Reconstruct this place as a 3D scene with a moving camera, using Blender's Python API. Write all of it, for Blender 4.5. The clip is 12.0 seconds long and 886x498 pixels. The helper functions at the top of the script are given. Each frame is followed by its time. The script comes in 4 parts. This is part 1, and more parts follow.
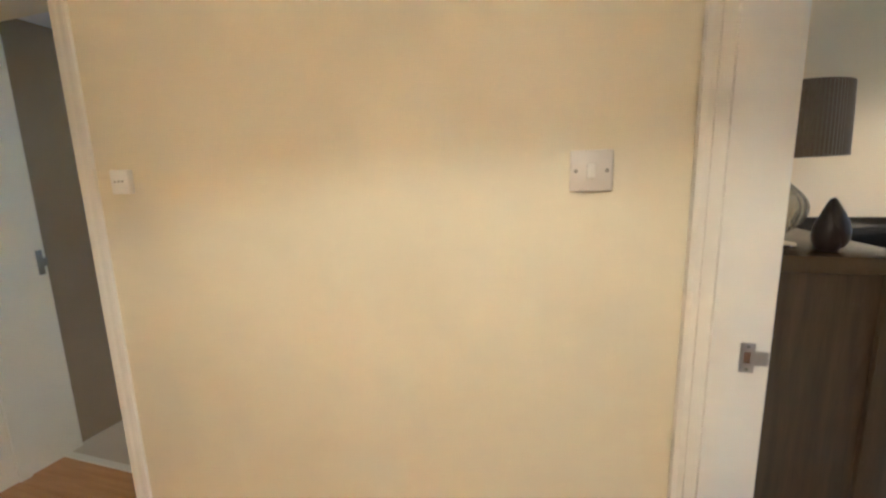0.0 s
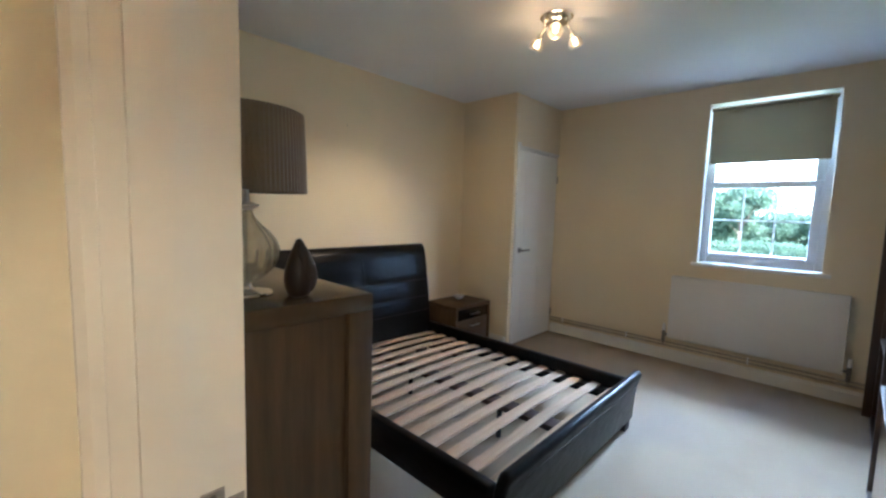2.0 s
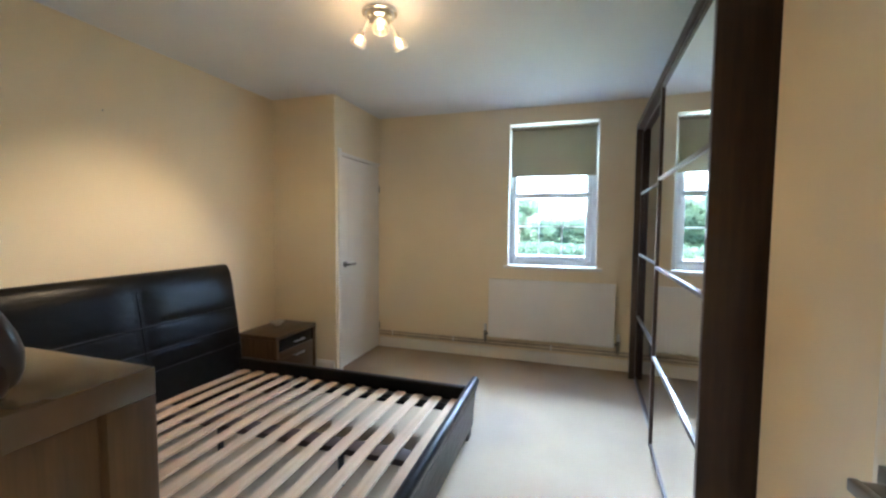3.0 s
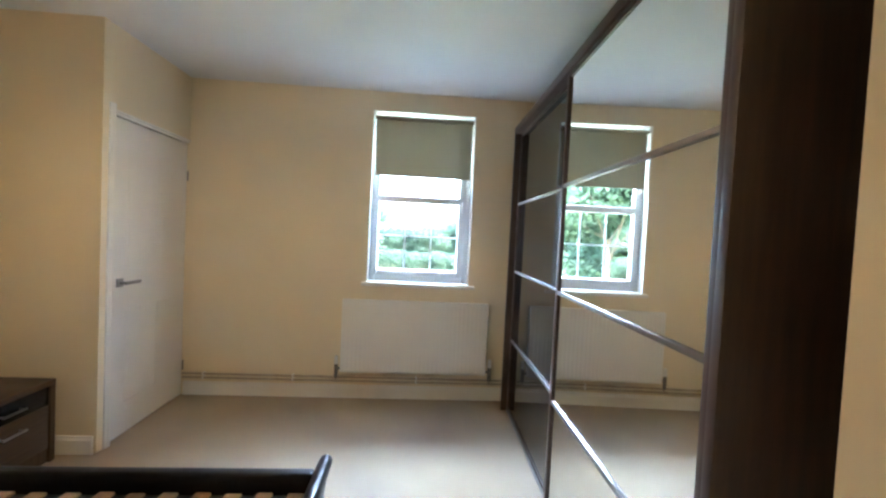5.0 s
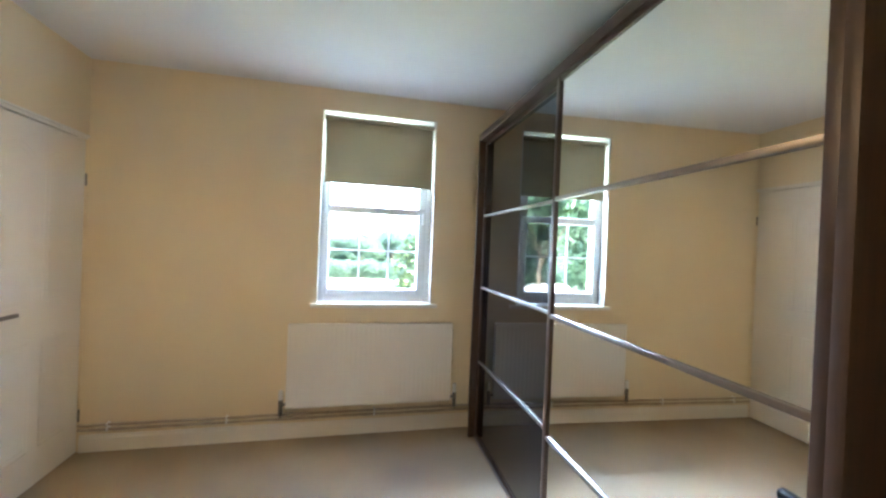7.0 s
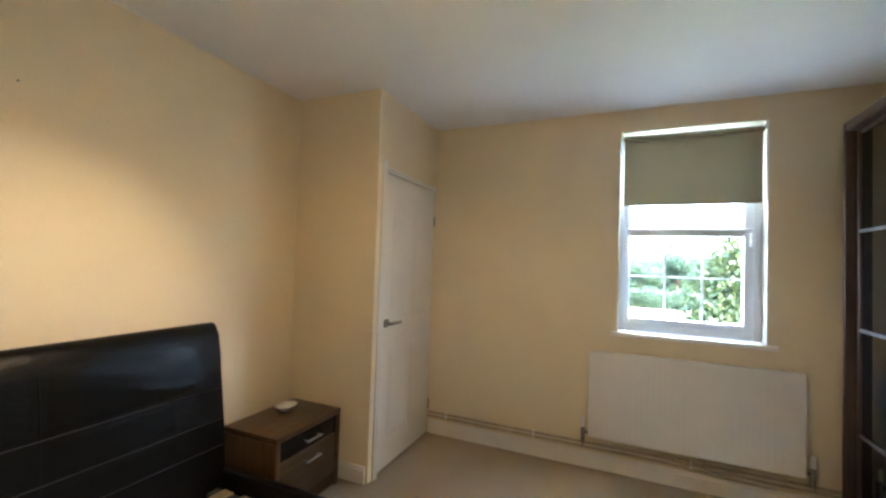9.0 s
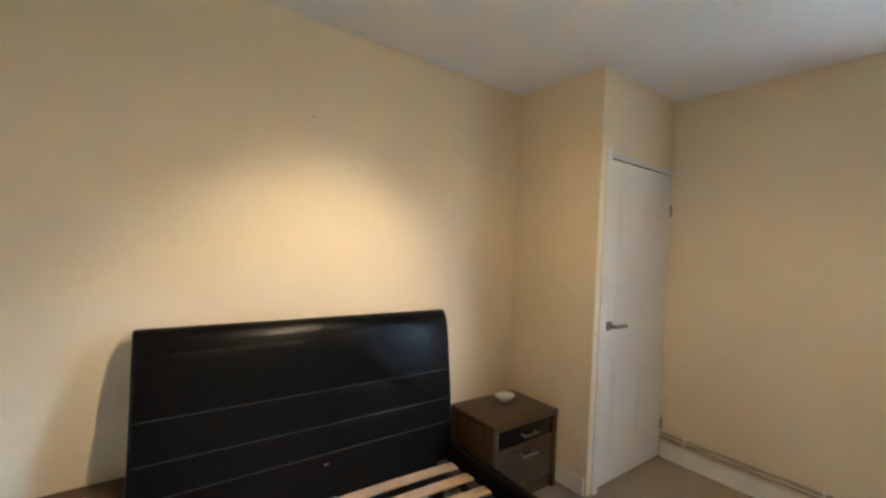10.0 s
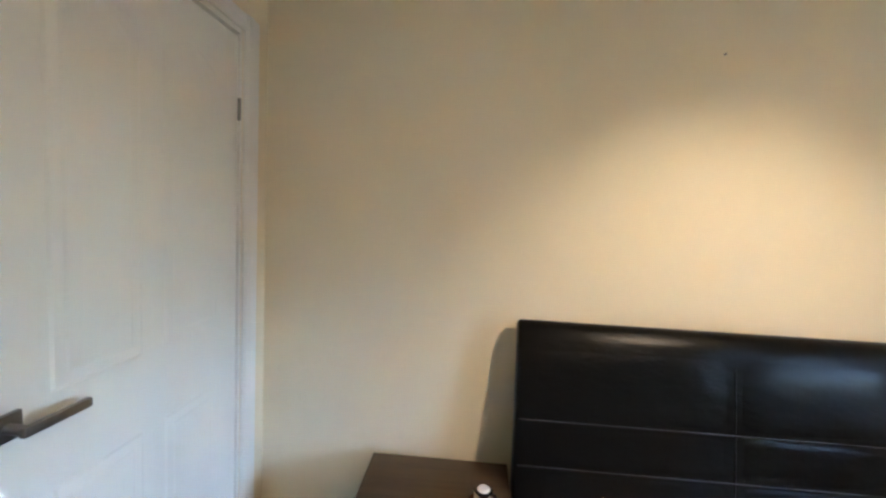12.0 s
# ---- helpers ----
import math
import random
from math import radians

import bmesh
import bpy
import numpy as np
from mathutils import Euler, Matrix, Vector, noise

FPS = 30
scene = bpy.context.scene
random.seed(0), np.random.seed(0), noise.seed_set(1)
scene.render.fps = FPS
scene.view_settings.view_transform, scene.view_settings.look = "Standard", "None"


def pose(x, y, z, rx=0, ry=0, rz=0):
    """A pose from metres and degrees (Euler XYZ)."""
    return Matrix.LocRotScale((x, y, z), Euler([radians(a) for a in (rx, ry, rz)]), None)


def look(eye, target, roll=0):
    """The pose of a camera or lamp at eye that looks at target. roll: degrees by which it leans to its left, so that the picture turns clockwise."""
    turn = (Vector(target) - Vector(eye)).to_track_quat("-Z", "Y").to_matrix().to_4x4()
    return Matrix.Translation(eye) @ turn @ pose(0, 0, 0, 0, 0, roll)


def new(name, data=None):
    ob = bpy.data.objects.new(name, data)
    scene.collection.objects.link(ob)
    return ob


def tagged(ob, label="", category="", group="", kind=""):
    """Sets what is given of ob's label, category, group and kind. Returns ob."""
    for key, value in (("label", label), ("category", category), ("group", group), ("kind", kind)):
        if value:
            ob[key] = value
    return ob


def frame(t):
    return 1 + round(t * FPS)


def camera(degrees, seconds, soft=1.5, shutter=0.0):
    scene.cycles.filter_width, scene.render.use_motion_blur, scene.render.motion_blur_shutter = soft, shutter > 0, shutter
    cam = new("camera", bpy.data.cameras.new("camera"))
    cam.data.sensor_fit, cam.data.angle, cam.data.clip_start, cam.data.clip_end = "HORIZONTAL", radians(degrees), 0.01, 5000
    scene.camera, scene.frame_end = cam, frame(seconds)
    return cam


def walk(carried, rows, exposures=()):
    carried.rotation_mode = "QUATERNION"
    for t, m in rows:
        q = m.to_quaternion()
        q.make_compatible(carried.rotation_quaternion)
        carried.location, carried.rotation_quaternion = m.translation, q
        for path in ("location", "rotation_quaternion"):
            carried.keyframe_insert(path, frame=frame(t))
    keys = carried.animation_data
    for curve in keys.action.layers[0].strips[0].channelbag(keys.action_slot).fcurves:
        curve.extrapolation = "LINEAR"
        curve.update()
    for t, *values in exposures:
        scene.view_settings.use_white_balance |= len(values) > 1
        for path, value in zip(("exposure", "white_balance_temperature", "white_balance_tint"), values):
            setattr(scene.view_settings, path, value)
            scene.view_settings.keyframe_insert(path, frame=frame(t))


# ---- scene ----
# ---- camera ----
cam = camera(95.1, 12.0, soft=2.5)
PATH = [
    (0, (2.297, 1.869, 1.362), (1.731, 3.756, 1.016), -1.6),
    (0.5, (2.23, 2.005, 1.357), (2.214, 3.974, 1.007), -1.1),
    (1, (2.331, 2.138, 1.338), (2.939, 4.009, 0.975), -1.1),
    (1.5, (2.435, 2.191, 1.348), (3.527, 3.839, 1.048), 0.4),
    (2, (2.501, 2.252, 1.359), (3.949, 3.619, 1.173), 1.7),
    (2.5, (2.589, 2.39, 1.36), (4.307, 3.4, 1.188), -0.5),
    (3, (2.678, 2.479, 1.366), (4.581, 3.084, 1.246), 0.4),
    (3.2, (2.745, 2.505, 1.368), (4.666, 3.052, 1.257), 0.3),
    (4.8, (3.343, 2.701, 1.38), (5.339, 2.612, 1.288), 3.0),
    (5, (3.415, 2.709, 1.374), (5.409, 2.571, 1.307), 2.8),
    (5.5, (3.614, 2.7, 1.39), (5.593, 2.411, 1.35), 2.2),
    (6, (3.689, 2.757, 1.397), (5.63, 2.274, 1.371), 2.2),
    (6.5, (3.702, 2.772, 1.4), (5.633, 2.261, 1.379), 2.3),
    (6.7, (3.716, 2.845, 1.407), (5.648, 2.329, 1.385), 2.4),
    (8.3, (3.702, 2.978, 1.425), (5.665, 3.358, 1.486), 1.8),
    (8.5, (3.694, 3.009, 1.419), (5.626, 3.521, 1.486), 1.9),
    (9, (3.68, 3.093, 1.411), (5.513, 3.891, 1.472), 1.9),
    (9.5, (3.725, 3.139, 1.42), (5.329, 4.333, 1.453), 2.6),
    (10, (3.761, 3.144, 1.416), (4.942, 4.758, 1.406), 2.6),
    (10.5, (3.725, 3.199, 1.395), (4.556, 5.018, 1.339), 2.2),
    (11, (3.653, 3.334, 1.390), (4.236, 5.245, 1.300), 2.7),
    (11.5, (3.55, 3.484, 1.413), (3.874, 5.451, 1.259), 3.4),
    (12, (3.536, 3.607, 1.405), (3.405, 5.596, 1.248), 2.8),
]
EXPOSURES = [
    (0.0, 5.72, 4850, 10), (0.5, 5.68, 4650, 10), (1.0, 5.52, 4500, 10), (1.5, 5.3, 5000, 10), (2.0, 5.4, 5000, 10), (2.5, 5.72, 5050, 10),
    (3.0, 5.8, 5350, 10), (5.0, 6.02, 5400, 10), (6.5, 6.2, 5600, 10), (8.5, 5.92, 5700, 10), (9.5, 5.84, 5800, 10), (10.0, 6.05, 5450, 10), (10.5, 6.38, 5000, 10), (12.0, 6.12, 5180, 10),
]
walk(cam, [(t, look(eye, target, roll)) for t, eye, target, roll in PATH], EXPOSURES)

# ---- world, sun and lamps ----
world = bpy.data.worlds.new("sky")
scene.world = world
world.use_nodes = True
_n = world.node_tree.nodes
_sky = _n.new("ShaderNodeTexSky")
_sky.sky_type, _sky.sun_disc = "NISHITA", False
_sky.sun_elevation, _sky.sun_rotation = radians(42), radians(200)
world.node_tree.links.new(_sky.outputs[0], _n["Background"].inputs[0])
_n["Background"].inputs[1].default_value = 0.09

sun = new("sun", bpy.data.lights.new("sun", "SUN"))
sun.data.energy, sun.data.angle, sun.data.color = 2.2, radians(0.6), (1.0, 0.95, 0.88)
sun.matrix_world = look((0, 0, 10), (0 + 2.0, 5.4, 10 - 5.2))

PORTAL = new("window_portal", bpy.data.lights.new("window_portal", "AREA"))
PORTAL.data.shape, PORTAL.data.size, PORTAL.data.size_y = "RECTANGLE", 0.84, 1.42
PORTAL.data.cycles.is_portal = True
PORTAL.matrix_world = look((7.06, 2.672, 1.652), (5.0, 2.672, 1.652))


# Added area lamp, unseen outside above the window, boosting the sky's light indoors.
SKY_FILL = new("sky_fill_lamp_outside", bpy.data.lights.new("sky_fill_lamp_outside", "AREA"))
SKY_FILL.data.shape, SKY_FILL.data.size, SKY_FILL.data.size_y = "RECTANGLE", 7.0, 3.4
SKY_FILL.data.energy, SKY_FILL.data.color = 105, (0.72, 0.87, 1.0)
SKY_FILL.matrix_world = look((11.0, 2.7, 4.2), (6.9, 2.7, 1.5))


def lamp_point(name, at, watts, colour, radius=0.03):
    ob = new(name, bpy.data.lights.new(name, "POINT"))
    ob.data.energy, ob.data.color, ob.data.shadow_soft_size = watts, colour, radius
    ob.location = at
    return ob


WARM = (1.0, 0.74, 0.44)
lamp_point("ceiling_bulb_glow", (4.73, 3.50, 2.33), 0.06, (1.0, 0.58, 0.24), 0.05)
spot = new("ceiling_spot_beam", bpy.data.lights.new("ceiling_spot_beam", "SPOT"))
spot.data.energy, spot.data.color, spot.data.shadow_soft_size = 1.55, (1.0, 0.71, 0.40), 0.03
spot.data.spot_size, spot.data.spot_blend = radians(62), 0.85
spot.matrix_world = look((4.70, 3.60, 2.36), (4.42, 5.18, 0.72))
wide = new("ceiling_bulbs_downlight", bpy.data.lights.new("ceiling_bulbs_downlight", "SPOT"))
wide.data.energy, wide.data.color, wide.data.shadow_soft_size = 0.46, (1.0, 0.64, 0.30), 0.05
wide.data.spot_size, wide.data.spot_blend = radians(172), 0.5
wide.matrix_world = look((4.73, 3.505, 2.33), (4.72, 3.6, 0.0))
lamp_point("hall_pendant_glow", (2.12, 1.22, 2.06), 1.03, (1.0, 0.76, 0.47), 0.014)

# ---- materials ----
def nodes_of(name, base, rough=0.5, metal=0.0):
    m = bpy.data.materials.new(name)
    m.use_nodes = True
    nt = m.node_tree
    b = nt.nodes["Principled BSDF"]
    b.inputs["Base Color"].default_value = (*base, 1)
    b.inputs["Roughness"].default_value = rough
    b.inputs["Metallic"].default_value = metal
    return m, nt, b


def mixed(nt, fac, c0, c1):
    mx = nt.nodes.new("ShaderNodeMix")
    mx.data_type = "RGBA"
    nt.links.new(fac, mx.inputs[0])
    mx.inputs[6].default_value, mx.inputs[7].default_value = (*c0, 1), (*c1, 1)
    return mx.outputs[2]


def noise_node(nt, scale, detail=4.0, stretch=(1, 1, 1), coords="Object"):
    tc, mp, nz = (nt.nodes.new(k) for k in ("ShaderNodeTexCoord", "ShaderNodeMapping", "ShaderNodeTexNoise"))
    mp.inputs["Scale"].default_value = stretch
    nz.inputs["Scale"].default_value, nz.inputs["Detail"].default_value = scale, detail
    nt.links.new(tc.outputs[coords], mp.inputs[0])
    nt.links.new(mp.outputs[0], nz.inputs["Vector"])
    return nz.outputs["Fac"]


def ramped(nt, fac, lo, hi):
    r = nt.nodes.new("ShaderNodeMapRange")
    r.inputs[1].default_value, r.inputs[2].default_value = lo, hi
    nt.links.new(fac, r.inputs[0])
    return r.outputs[0]


def bumped(nt, b, height, strength, distance=0.002):
    bp = nt.nodes.new("ShaderNodeBump")
    bp.inputs["Strength"].default_value, bp.inputs["Distance"].default_value = strength, distance
    nt.links.new(height, bp.inputs["Height"])
    nt.links.new(bp.outputs[0], b.inputs["Normal"])


def rough_by(nt, b, fac, lo, hi):
    r = nt.nodes.new("ShaderNodeMapRange")
    r.inputs[3].default_value, r.inputs[4].default_value = lo, hi
    nt.links.new(fac, r.inputs[0])
    nt.links.new(r.outputs[0], b.inputs["Roughness"])


def paint(name, c0, c1, rough=0.6, scale=1.2, orange_peel=220.0, relief=0.12):
    """Wall or gloss paint: broad faint patches and a fine roller texture."""
    m, nt, b = nodes_of(name, c0, rough)
    broad = ramped(nt, noise_node(nt, scale, 3), 0.35, 0.65)
    nt.links.new(mixed(nt, broad, c0, c1), b.inputs["Base Color"])
    fine = noise_node(nt, orange_peel, 2)
    bumped(nt, b, fine, relief, 0.001)
    return m


def wood(name, c0, c1, rough=0.4, stretch=(14, 14, 0.9), scale=3.0, relief=0.15):
    m, nt, b = nodes_of(name, c0, rough)
    grain = noise_node(nt, scale, 6, stretch)
    fine = noise_node(nt, scale * 7, 3, stretch)
    add = nt.nodes.new("ShaderNodeMath")
    add.operation = "MULTIPLY_ADD"
    nt.links.new(fine, add.inputs[0])
    add.inputs[1].default_value = 0.35
    nt.links.new(grain, add.inputs[2])
    nt.links.new(mixed(nt, ramped(nt, add.outputs[0], 0.45, 0.9), c0, c1), b.inputs["Base Color"])
    rough_by(nt, b, grain, rough - 0.06, rough + 0.12)
    bumped(nt, b, fine, relief, 0.001)
    return m


WALL = paint("cream_wall_paint", (0.80, 0.695, 0.495), (0.76, 0.655, 0.455), 0.75, 1.2, 120.0, 0.3)
CEIL = paint("ceiling_paint", (0.80, 0.80, 0.80), (0.76, 0.76, 0.76), 0.8)
GLOSS = paint("white_gloss_paint", (0.81, 0.785, 0.72), (0.78, 0.755, 0.69), 0.35, 2.0, 90, 0.06)
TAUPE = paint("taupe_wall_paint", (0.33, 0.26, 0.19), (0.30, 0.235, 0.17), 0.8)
HALLWALL = paint("pale_cream_hall_paint", (0.79, 0.73, 0.565), (0.75, 0.69, 0.525), 0.75)
CARPET, _t, _b = nodes_of("beige_carpet", (0.45, 0.40, 0.34), 0.95)
_broad = ramped(_t, noise_node(_t, 1.6, 4), 0.3, 0.7)
_base = mixed(_t, _broad, (0.45, 0.360, 0.245), (0.39, 0.305, 0.205))
_mottle = _t.nodes.new("ShaderNodeMix")
_mottle.data_type = "RGBA"
_t.links.new(ramped(_t, noise_node(_t, 0.9, 2), 0.5, 0.75), _mottle.inputs[0])
_t.links.new(_base, _mottle.inputs[6])
_mottle.inputs[7].default_value = (0.33, 0.265, 0.210, 1)
_t.links.new(_mottle.outputs[2], _b.inputs["Base Color"])
_fine = noise_node(_t, 260, 3)
bumped(_t, _b, _fine, 0.7, 0.006)
LAMINATE = wood("oak_laminate", (0.55, 0.30, 0.13), (0.42, 0.21, 0.08), 0.35, (1.0, 14, 14))
DARKWOOD = wood("dark_wenge_veneer", (0.033, 0.0165, 0.0105), (0.068, 0.035, 0.020), 0.38)
WALNUT = wood("grey_brown_walnut_veneer", (0.050, 0.0305, 0.0140), (0.090, 0.0555, 0.0265), 0.34)
WALNUT_TOP, _t, _b = nodes_of("grey_brown_walnut_top", (0.066, 0.041, 0.020), 0.25)
_t.links.new(mixed(_t, ramped(_t, noise_node(_t, 2.0, 3, (9, 0.5, 3)), 0.3, 0.7), (0.060, 0.037, 0.0175), (0.074, 0.046, 0.022)), _b.inputs["Base Color"])
WALNUT_ACROSS = wood("walnut_across", (0.050, 0.0305, 0.0140), (0.090, 0.0555, 0.0265), 0.34, (0.9, 14, 14))
BEDSIDE = wood("dark_olive_brown_veneer", (0.058, 0.034, 0.017), (0.100, 0.061, 0.031), 0.38)
BEDSIDE_ACROSS = wood("dark_olive_brown_veneer_across", (0.058, 0.034, 0.017), (0.100, 0.061, 0.031), 0.36, (0.9, 14, 14))
for _m, _s in ((BEDSIDE, 0.22), (BEDSIDE_ACROSS, 0.25), (WALNUT, 0.35)):
    _m.node_tree.nodes["Principled BSDF"].inputs["Specular IOR Level"].default_value = _s
BEECH = wood("birch_slat_wood", (0.50, 0.36, 0.235), (0.40, 0.27, 0.165), 0.5, (0.9, 14, 14))


# ---- shaping helpers ----
def box_in(bm, x0, x1, y0, y1, z0, z1):
    vs = [bm.verts.new((x, y, z)) for z in (z0, z1) for x, y in ((x0, y0), (x1, y0), (x1, y1), (x0, y1))]
    for f in ((3, 2, 1, 0), (4, 5, 6, 7), (0, 1, 5, 4), (1, 2, 6, 5), (2, 3, 7, 6), (3, 0, 4, 7)):
        bm.faces.new([vs[i] for i in f])
    return vs


def rounded(bm, width, segments=2):
    bmesh.ops.bevel(bm, geom=list(bm.edges), offset=width, segments=segments, affect="EDGES", profile=0.5)
    return bm


def slab(x0, x1, y0, y1, z0, z1, edge=0.0, segments=2):
    bm = bmesh.new()
    box_in(bm, x0, x1, y0, y1, z0, z1)
    return rounded(bm, edge, segments) if edge else bm


def rod(bm, p0, p1, r0, r1=None, seg=16):
    """A capped round bar between two points."""
    p0, p1 = Vector(p0), Vector(p1)
    r1 = r0 if r1 is None else r1
    d = p1 - p0
    m = Matrix.Translation((p0 + p1) / 2) @ d.to_track_quat("Z", "Y").to_matrix().to_4x4()
    bmesh.ops.create_cone(bm, cap_ends=True, segments=seg, radius1=r0, radius2=r1, depth=d.length, matrix=m)
    return bm


def turned(profile, seg=48, closed=True, wave=None):
    """A body turned round z from (radius, height) pairs; wave(angle, height) scales the radius."""
    bm = bmesh.new()
    rings = []
    for r, z in profile:
        rings.append([bm.verts.new((r * math.cos(a) * (wave(a, z) if wave else 1), r * math.sin(a) * (wave(a, z) if wave else 1), z))
                      for a in (2 * math.pi * i / seg for i in range(seg))])
    for lo, hi in zip(rings, rings[1:]):
        for i in range(seg):
            bm.faces.new((lo[i], lo[(i + 1) % seg], hi[(i + 1) % seg], hi[i]))
    if closed:
        bm.faces.new(list(reversed(rings[0])))
        bm.faces.new(rings[-1])
    return bm


def extruded(outline, u0, u1, axis="x"):
    """A prism: an outline of (p, q) pairs swept along an axis. x: (y, z); y: (x, z); z: (x, y)."""
    bm = bmesh.new()
    put = {"x": lambda u, p, q: (u, p, q), "y": lambda u, p, q: (p, u, q), "z": lambda u, p, q: (p, q, u)}[axis]
    a = [bm.verts.new(put(u0, p, q)) for p, q in outline]
    b = [bm.verts.new(put(u1, p, q)) for p, q in outline]
    n = len(a)
    for i in range(n):
        bm.faces.new((a[i], a[(i + 1) % n], b[(i + 1) % n], b[i]))
    bm.faces.new(list(reversed(a)))
    bm.faces.new(b)
    bmesh.ops.recalc_face_normals(bm, faces=list(bm.faces))
    return bm


def mesh_of(name, bm, material, smooth=False):
    me = bpy.data.meshes.new(name)
    bmesh.ops.recalc_face_normals(bm, faces=list(bm.faces))
    bm.to_mesh(me)
    bm.free()
    if material:
        me.materials.append(material)
    if smooth:
        me.shade_smooth()
        me.set_sharp_from_angle(angle=radians(38))
    return me


def part(name, bm, material, parent, label="", smooth=True):
    ob = new(name, mesh_of(name, bm, material, smooth))
    ob.parent = parent
    return tagged(ob, label)


def thing(name, at, label, category, group="", turn=0.0):
    ob = new(name)
    ob.empty_display_size = 0.1
    ob.matrix_world = pose(*at, 0, 0, turn)
    return tagged(ob, label, category, group)


def setting(name, bm, material, label, category, smooth=False):
    return tagged(new(name, mesh_of(name, bm, material, smooth)), label, category, kind="structure")


def panel_with_holes(axis, t0, t1, u0, u1, z0, z1, holes=()):
    """A wall between planes t0 and t1 across an axis, from u0 to u1, with (u0, u1, z0, z1) openings cut through."""
    us = sorted({u0, u1, *[h[0] for h in holes], *[h[1] for h in holes]})
    zs = sorted({z0, z1, *[h[2] for h in holes], *[h[3] for h in holes]})
    bm = bmesh.new()
    cache = {}

    def v(t, u, z):
        key = (t, u, z)
        if key not in cache:
            cache[key] = bm.verts.new((t, u, z) if axis == "x" else (u, t, z))
        return cache[key]

    def solid(i, j):
        if not (0 <= i < len(us) - 1 and 0 <= j < len(zs) - 1):
            return False
        u, z = (us[i] + us[i + 1]) / 2, (zs[j] + zs[j + 1]) / 2
        return not any(h[0] < u < h[1] and h[2] < z < h[3] for h in holes)

    for i in range(len(us) - 1):
        for j in range(len(zs) - 1):
            if not solid(i, j):
                continue
            a, b, c, d = us[i], us[i + 1], zs[j], zs[j + 1]
            for t in (t0, t1):
                bm.faces.new((v(t, a, c), v(t, b, c), v(t, b, d), v(t, a, d)))
            for di, dj, p, q in ((-1, 0, (a, c), (a, d)), (1, 0, (b, c), (b, d)), (0, -1, (a, c), (b, c)), (0, 1, (a, d), (b, d))):
                if not solid(i + di, j + dj):
                    bm.faces.new((v(t0, *p), v(t0, *q), v(t1, *q), v(t1, *p)))
    return bm


# ---- the room's shell ----
HIGH = 2.514
DOORWAY = (1.965, 2.745, 0.0, 2.02)
SIDE_DOOR = (4.215, 5.01, 0.0, 2.015)
WINDOW = (2.25, 3.095, 0.94, 2.365)
CUPBOARD = (5.965, 6.762, 0.0, 2.015)
LOBBY = (-0.16, 0.84, 0.0, 2.05)

setting("floor", slab(2.63, 7.07, 1.25, 5.30, -0.10, 0.0), CARPET, "beige fitted carpet with broad darker mottled patches", "carpet")
setting("hall_floor", slab(-1.2, 2.63, 0.6, 3.13, -0.10, 0.0), LAMINATE, "orange oak laminate floor in the hallway", "floor")
PALECARPET = paint("pale_cream_carpet", (0.62, 0.56, 0.47), (0.56, 0.50, 0.42), 0.95, 1.5, 240, 0.6)
setting("lobby_floor", slab(-1.2, 2.5, 3.13, 5.0, -0.10, 0.004), PALECARPET, "pale carpet in the room beyond the hallway", "carpet")
setting("ceiling", slab(-1.3, 7.07, 0.5, 5.30, HIGH, HIGH + 0.12), CEIL, "plain white painted ceiling", "ceiling")
setting("wall_north", panel_with_holes("y", 5.18, 5.30, 2.56, 6.765, 0, HIGH), WALL, "cream painted wall behind the headboard", "wall")
setting("wall_east", panel_with_holes("x", 6.765, 7.07, 1.25, 5.30, 0, HIGH, [WINDOW]), WALL, "cream painted outer wall with one window", "wall")
setting("wall_cupboard_front", panel_with_holes("y", 4.515, 4.615, 5.875, 6.765, 0, HIGH, [CUPBOARD]), WALL, "cream painted front of the built-in cupboard", "wall")
setting("wall_cupboard_side", panel_with_holes("x", 5.875, 5.96, 4.615, 5.18, 0, HIGH), WALL, "cream painted side of the built-in cupboard", "wall")
setting("wall_west", panel_with_holes("x", 2.555, 2.675, 1.81, 3.60, 0, HIGH, [DOORWAY]), WALL, "cream painted wall with the entrance doorway", "wall")
setting("wall_west_far", panel_with_holes("x", 2.555, 2.715, 3.60, 5.18, 0, HIGH, [SIDE_DOOR]), WALL, "cream painted wall with the side door", "wall")
_s = panel_with_holes("y", 1.81, 1.930, 2.675, 4.085, 0, HIGH)
box_in(_s, 3.965, 4.085, 1.37, 1.81, 0, HIGH)
setting("wall_south", _s, WALL, "cream painted wall beside the wardrobe alcove", "wall")
setting("wall_alcove", panel_with_holes("y", 1.25, 1.37, 3.96, 6.765, 0, HIGH), WALL, "cream painted wall behind the wardrobe", "wall")
setting("wall_hall_north", panel_with_holes("y", 2.80, 3.10, -1.2, 2.555, 0, HIGH, [LOBBY]), HALLWALL, "cream painted hallway wall with a light switch", "wall")
setting("wall_hall_south", panel_with_holes("y", 0.50, 0.62, -1.2, 2.6, 0, HIGH), HALLWALL, "cream painted hallway wall", "wall")
setting("wall_hall_east", panel_with_holes("x", 2.555, 2.675, 0.62, 1.81, 0, HIGH), HALLWALL, "cream painted hallway wall", "wall")
setting("wall_hall_west", panel_with_holes("x", -1.32, -1.2, 0.5, 5.0, 0, HIGH, []), HALLWALL, "cream painted hallway wall", "wall")
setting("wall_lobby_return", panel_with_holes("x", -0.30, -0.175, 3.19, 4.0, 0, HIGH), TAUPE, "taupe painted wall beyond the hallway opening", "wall")
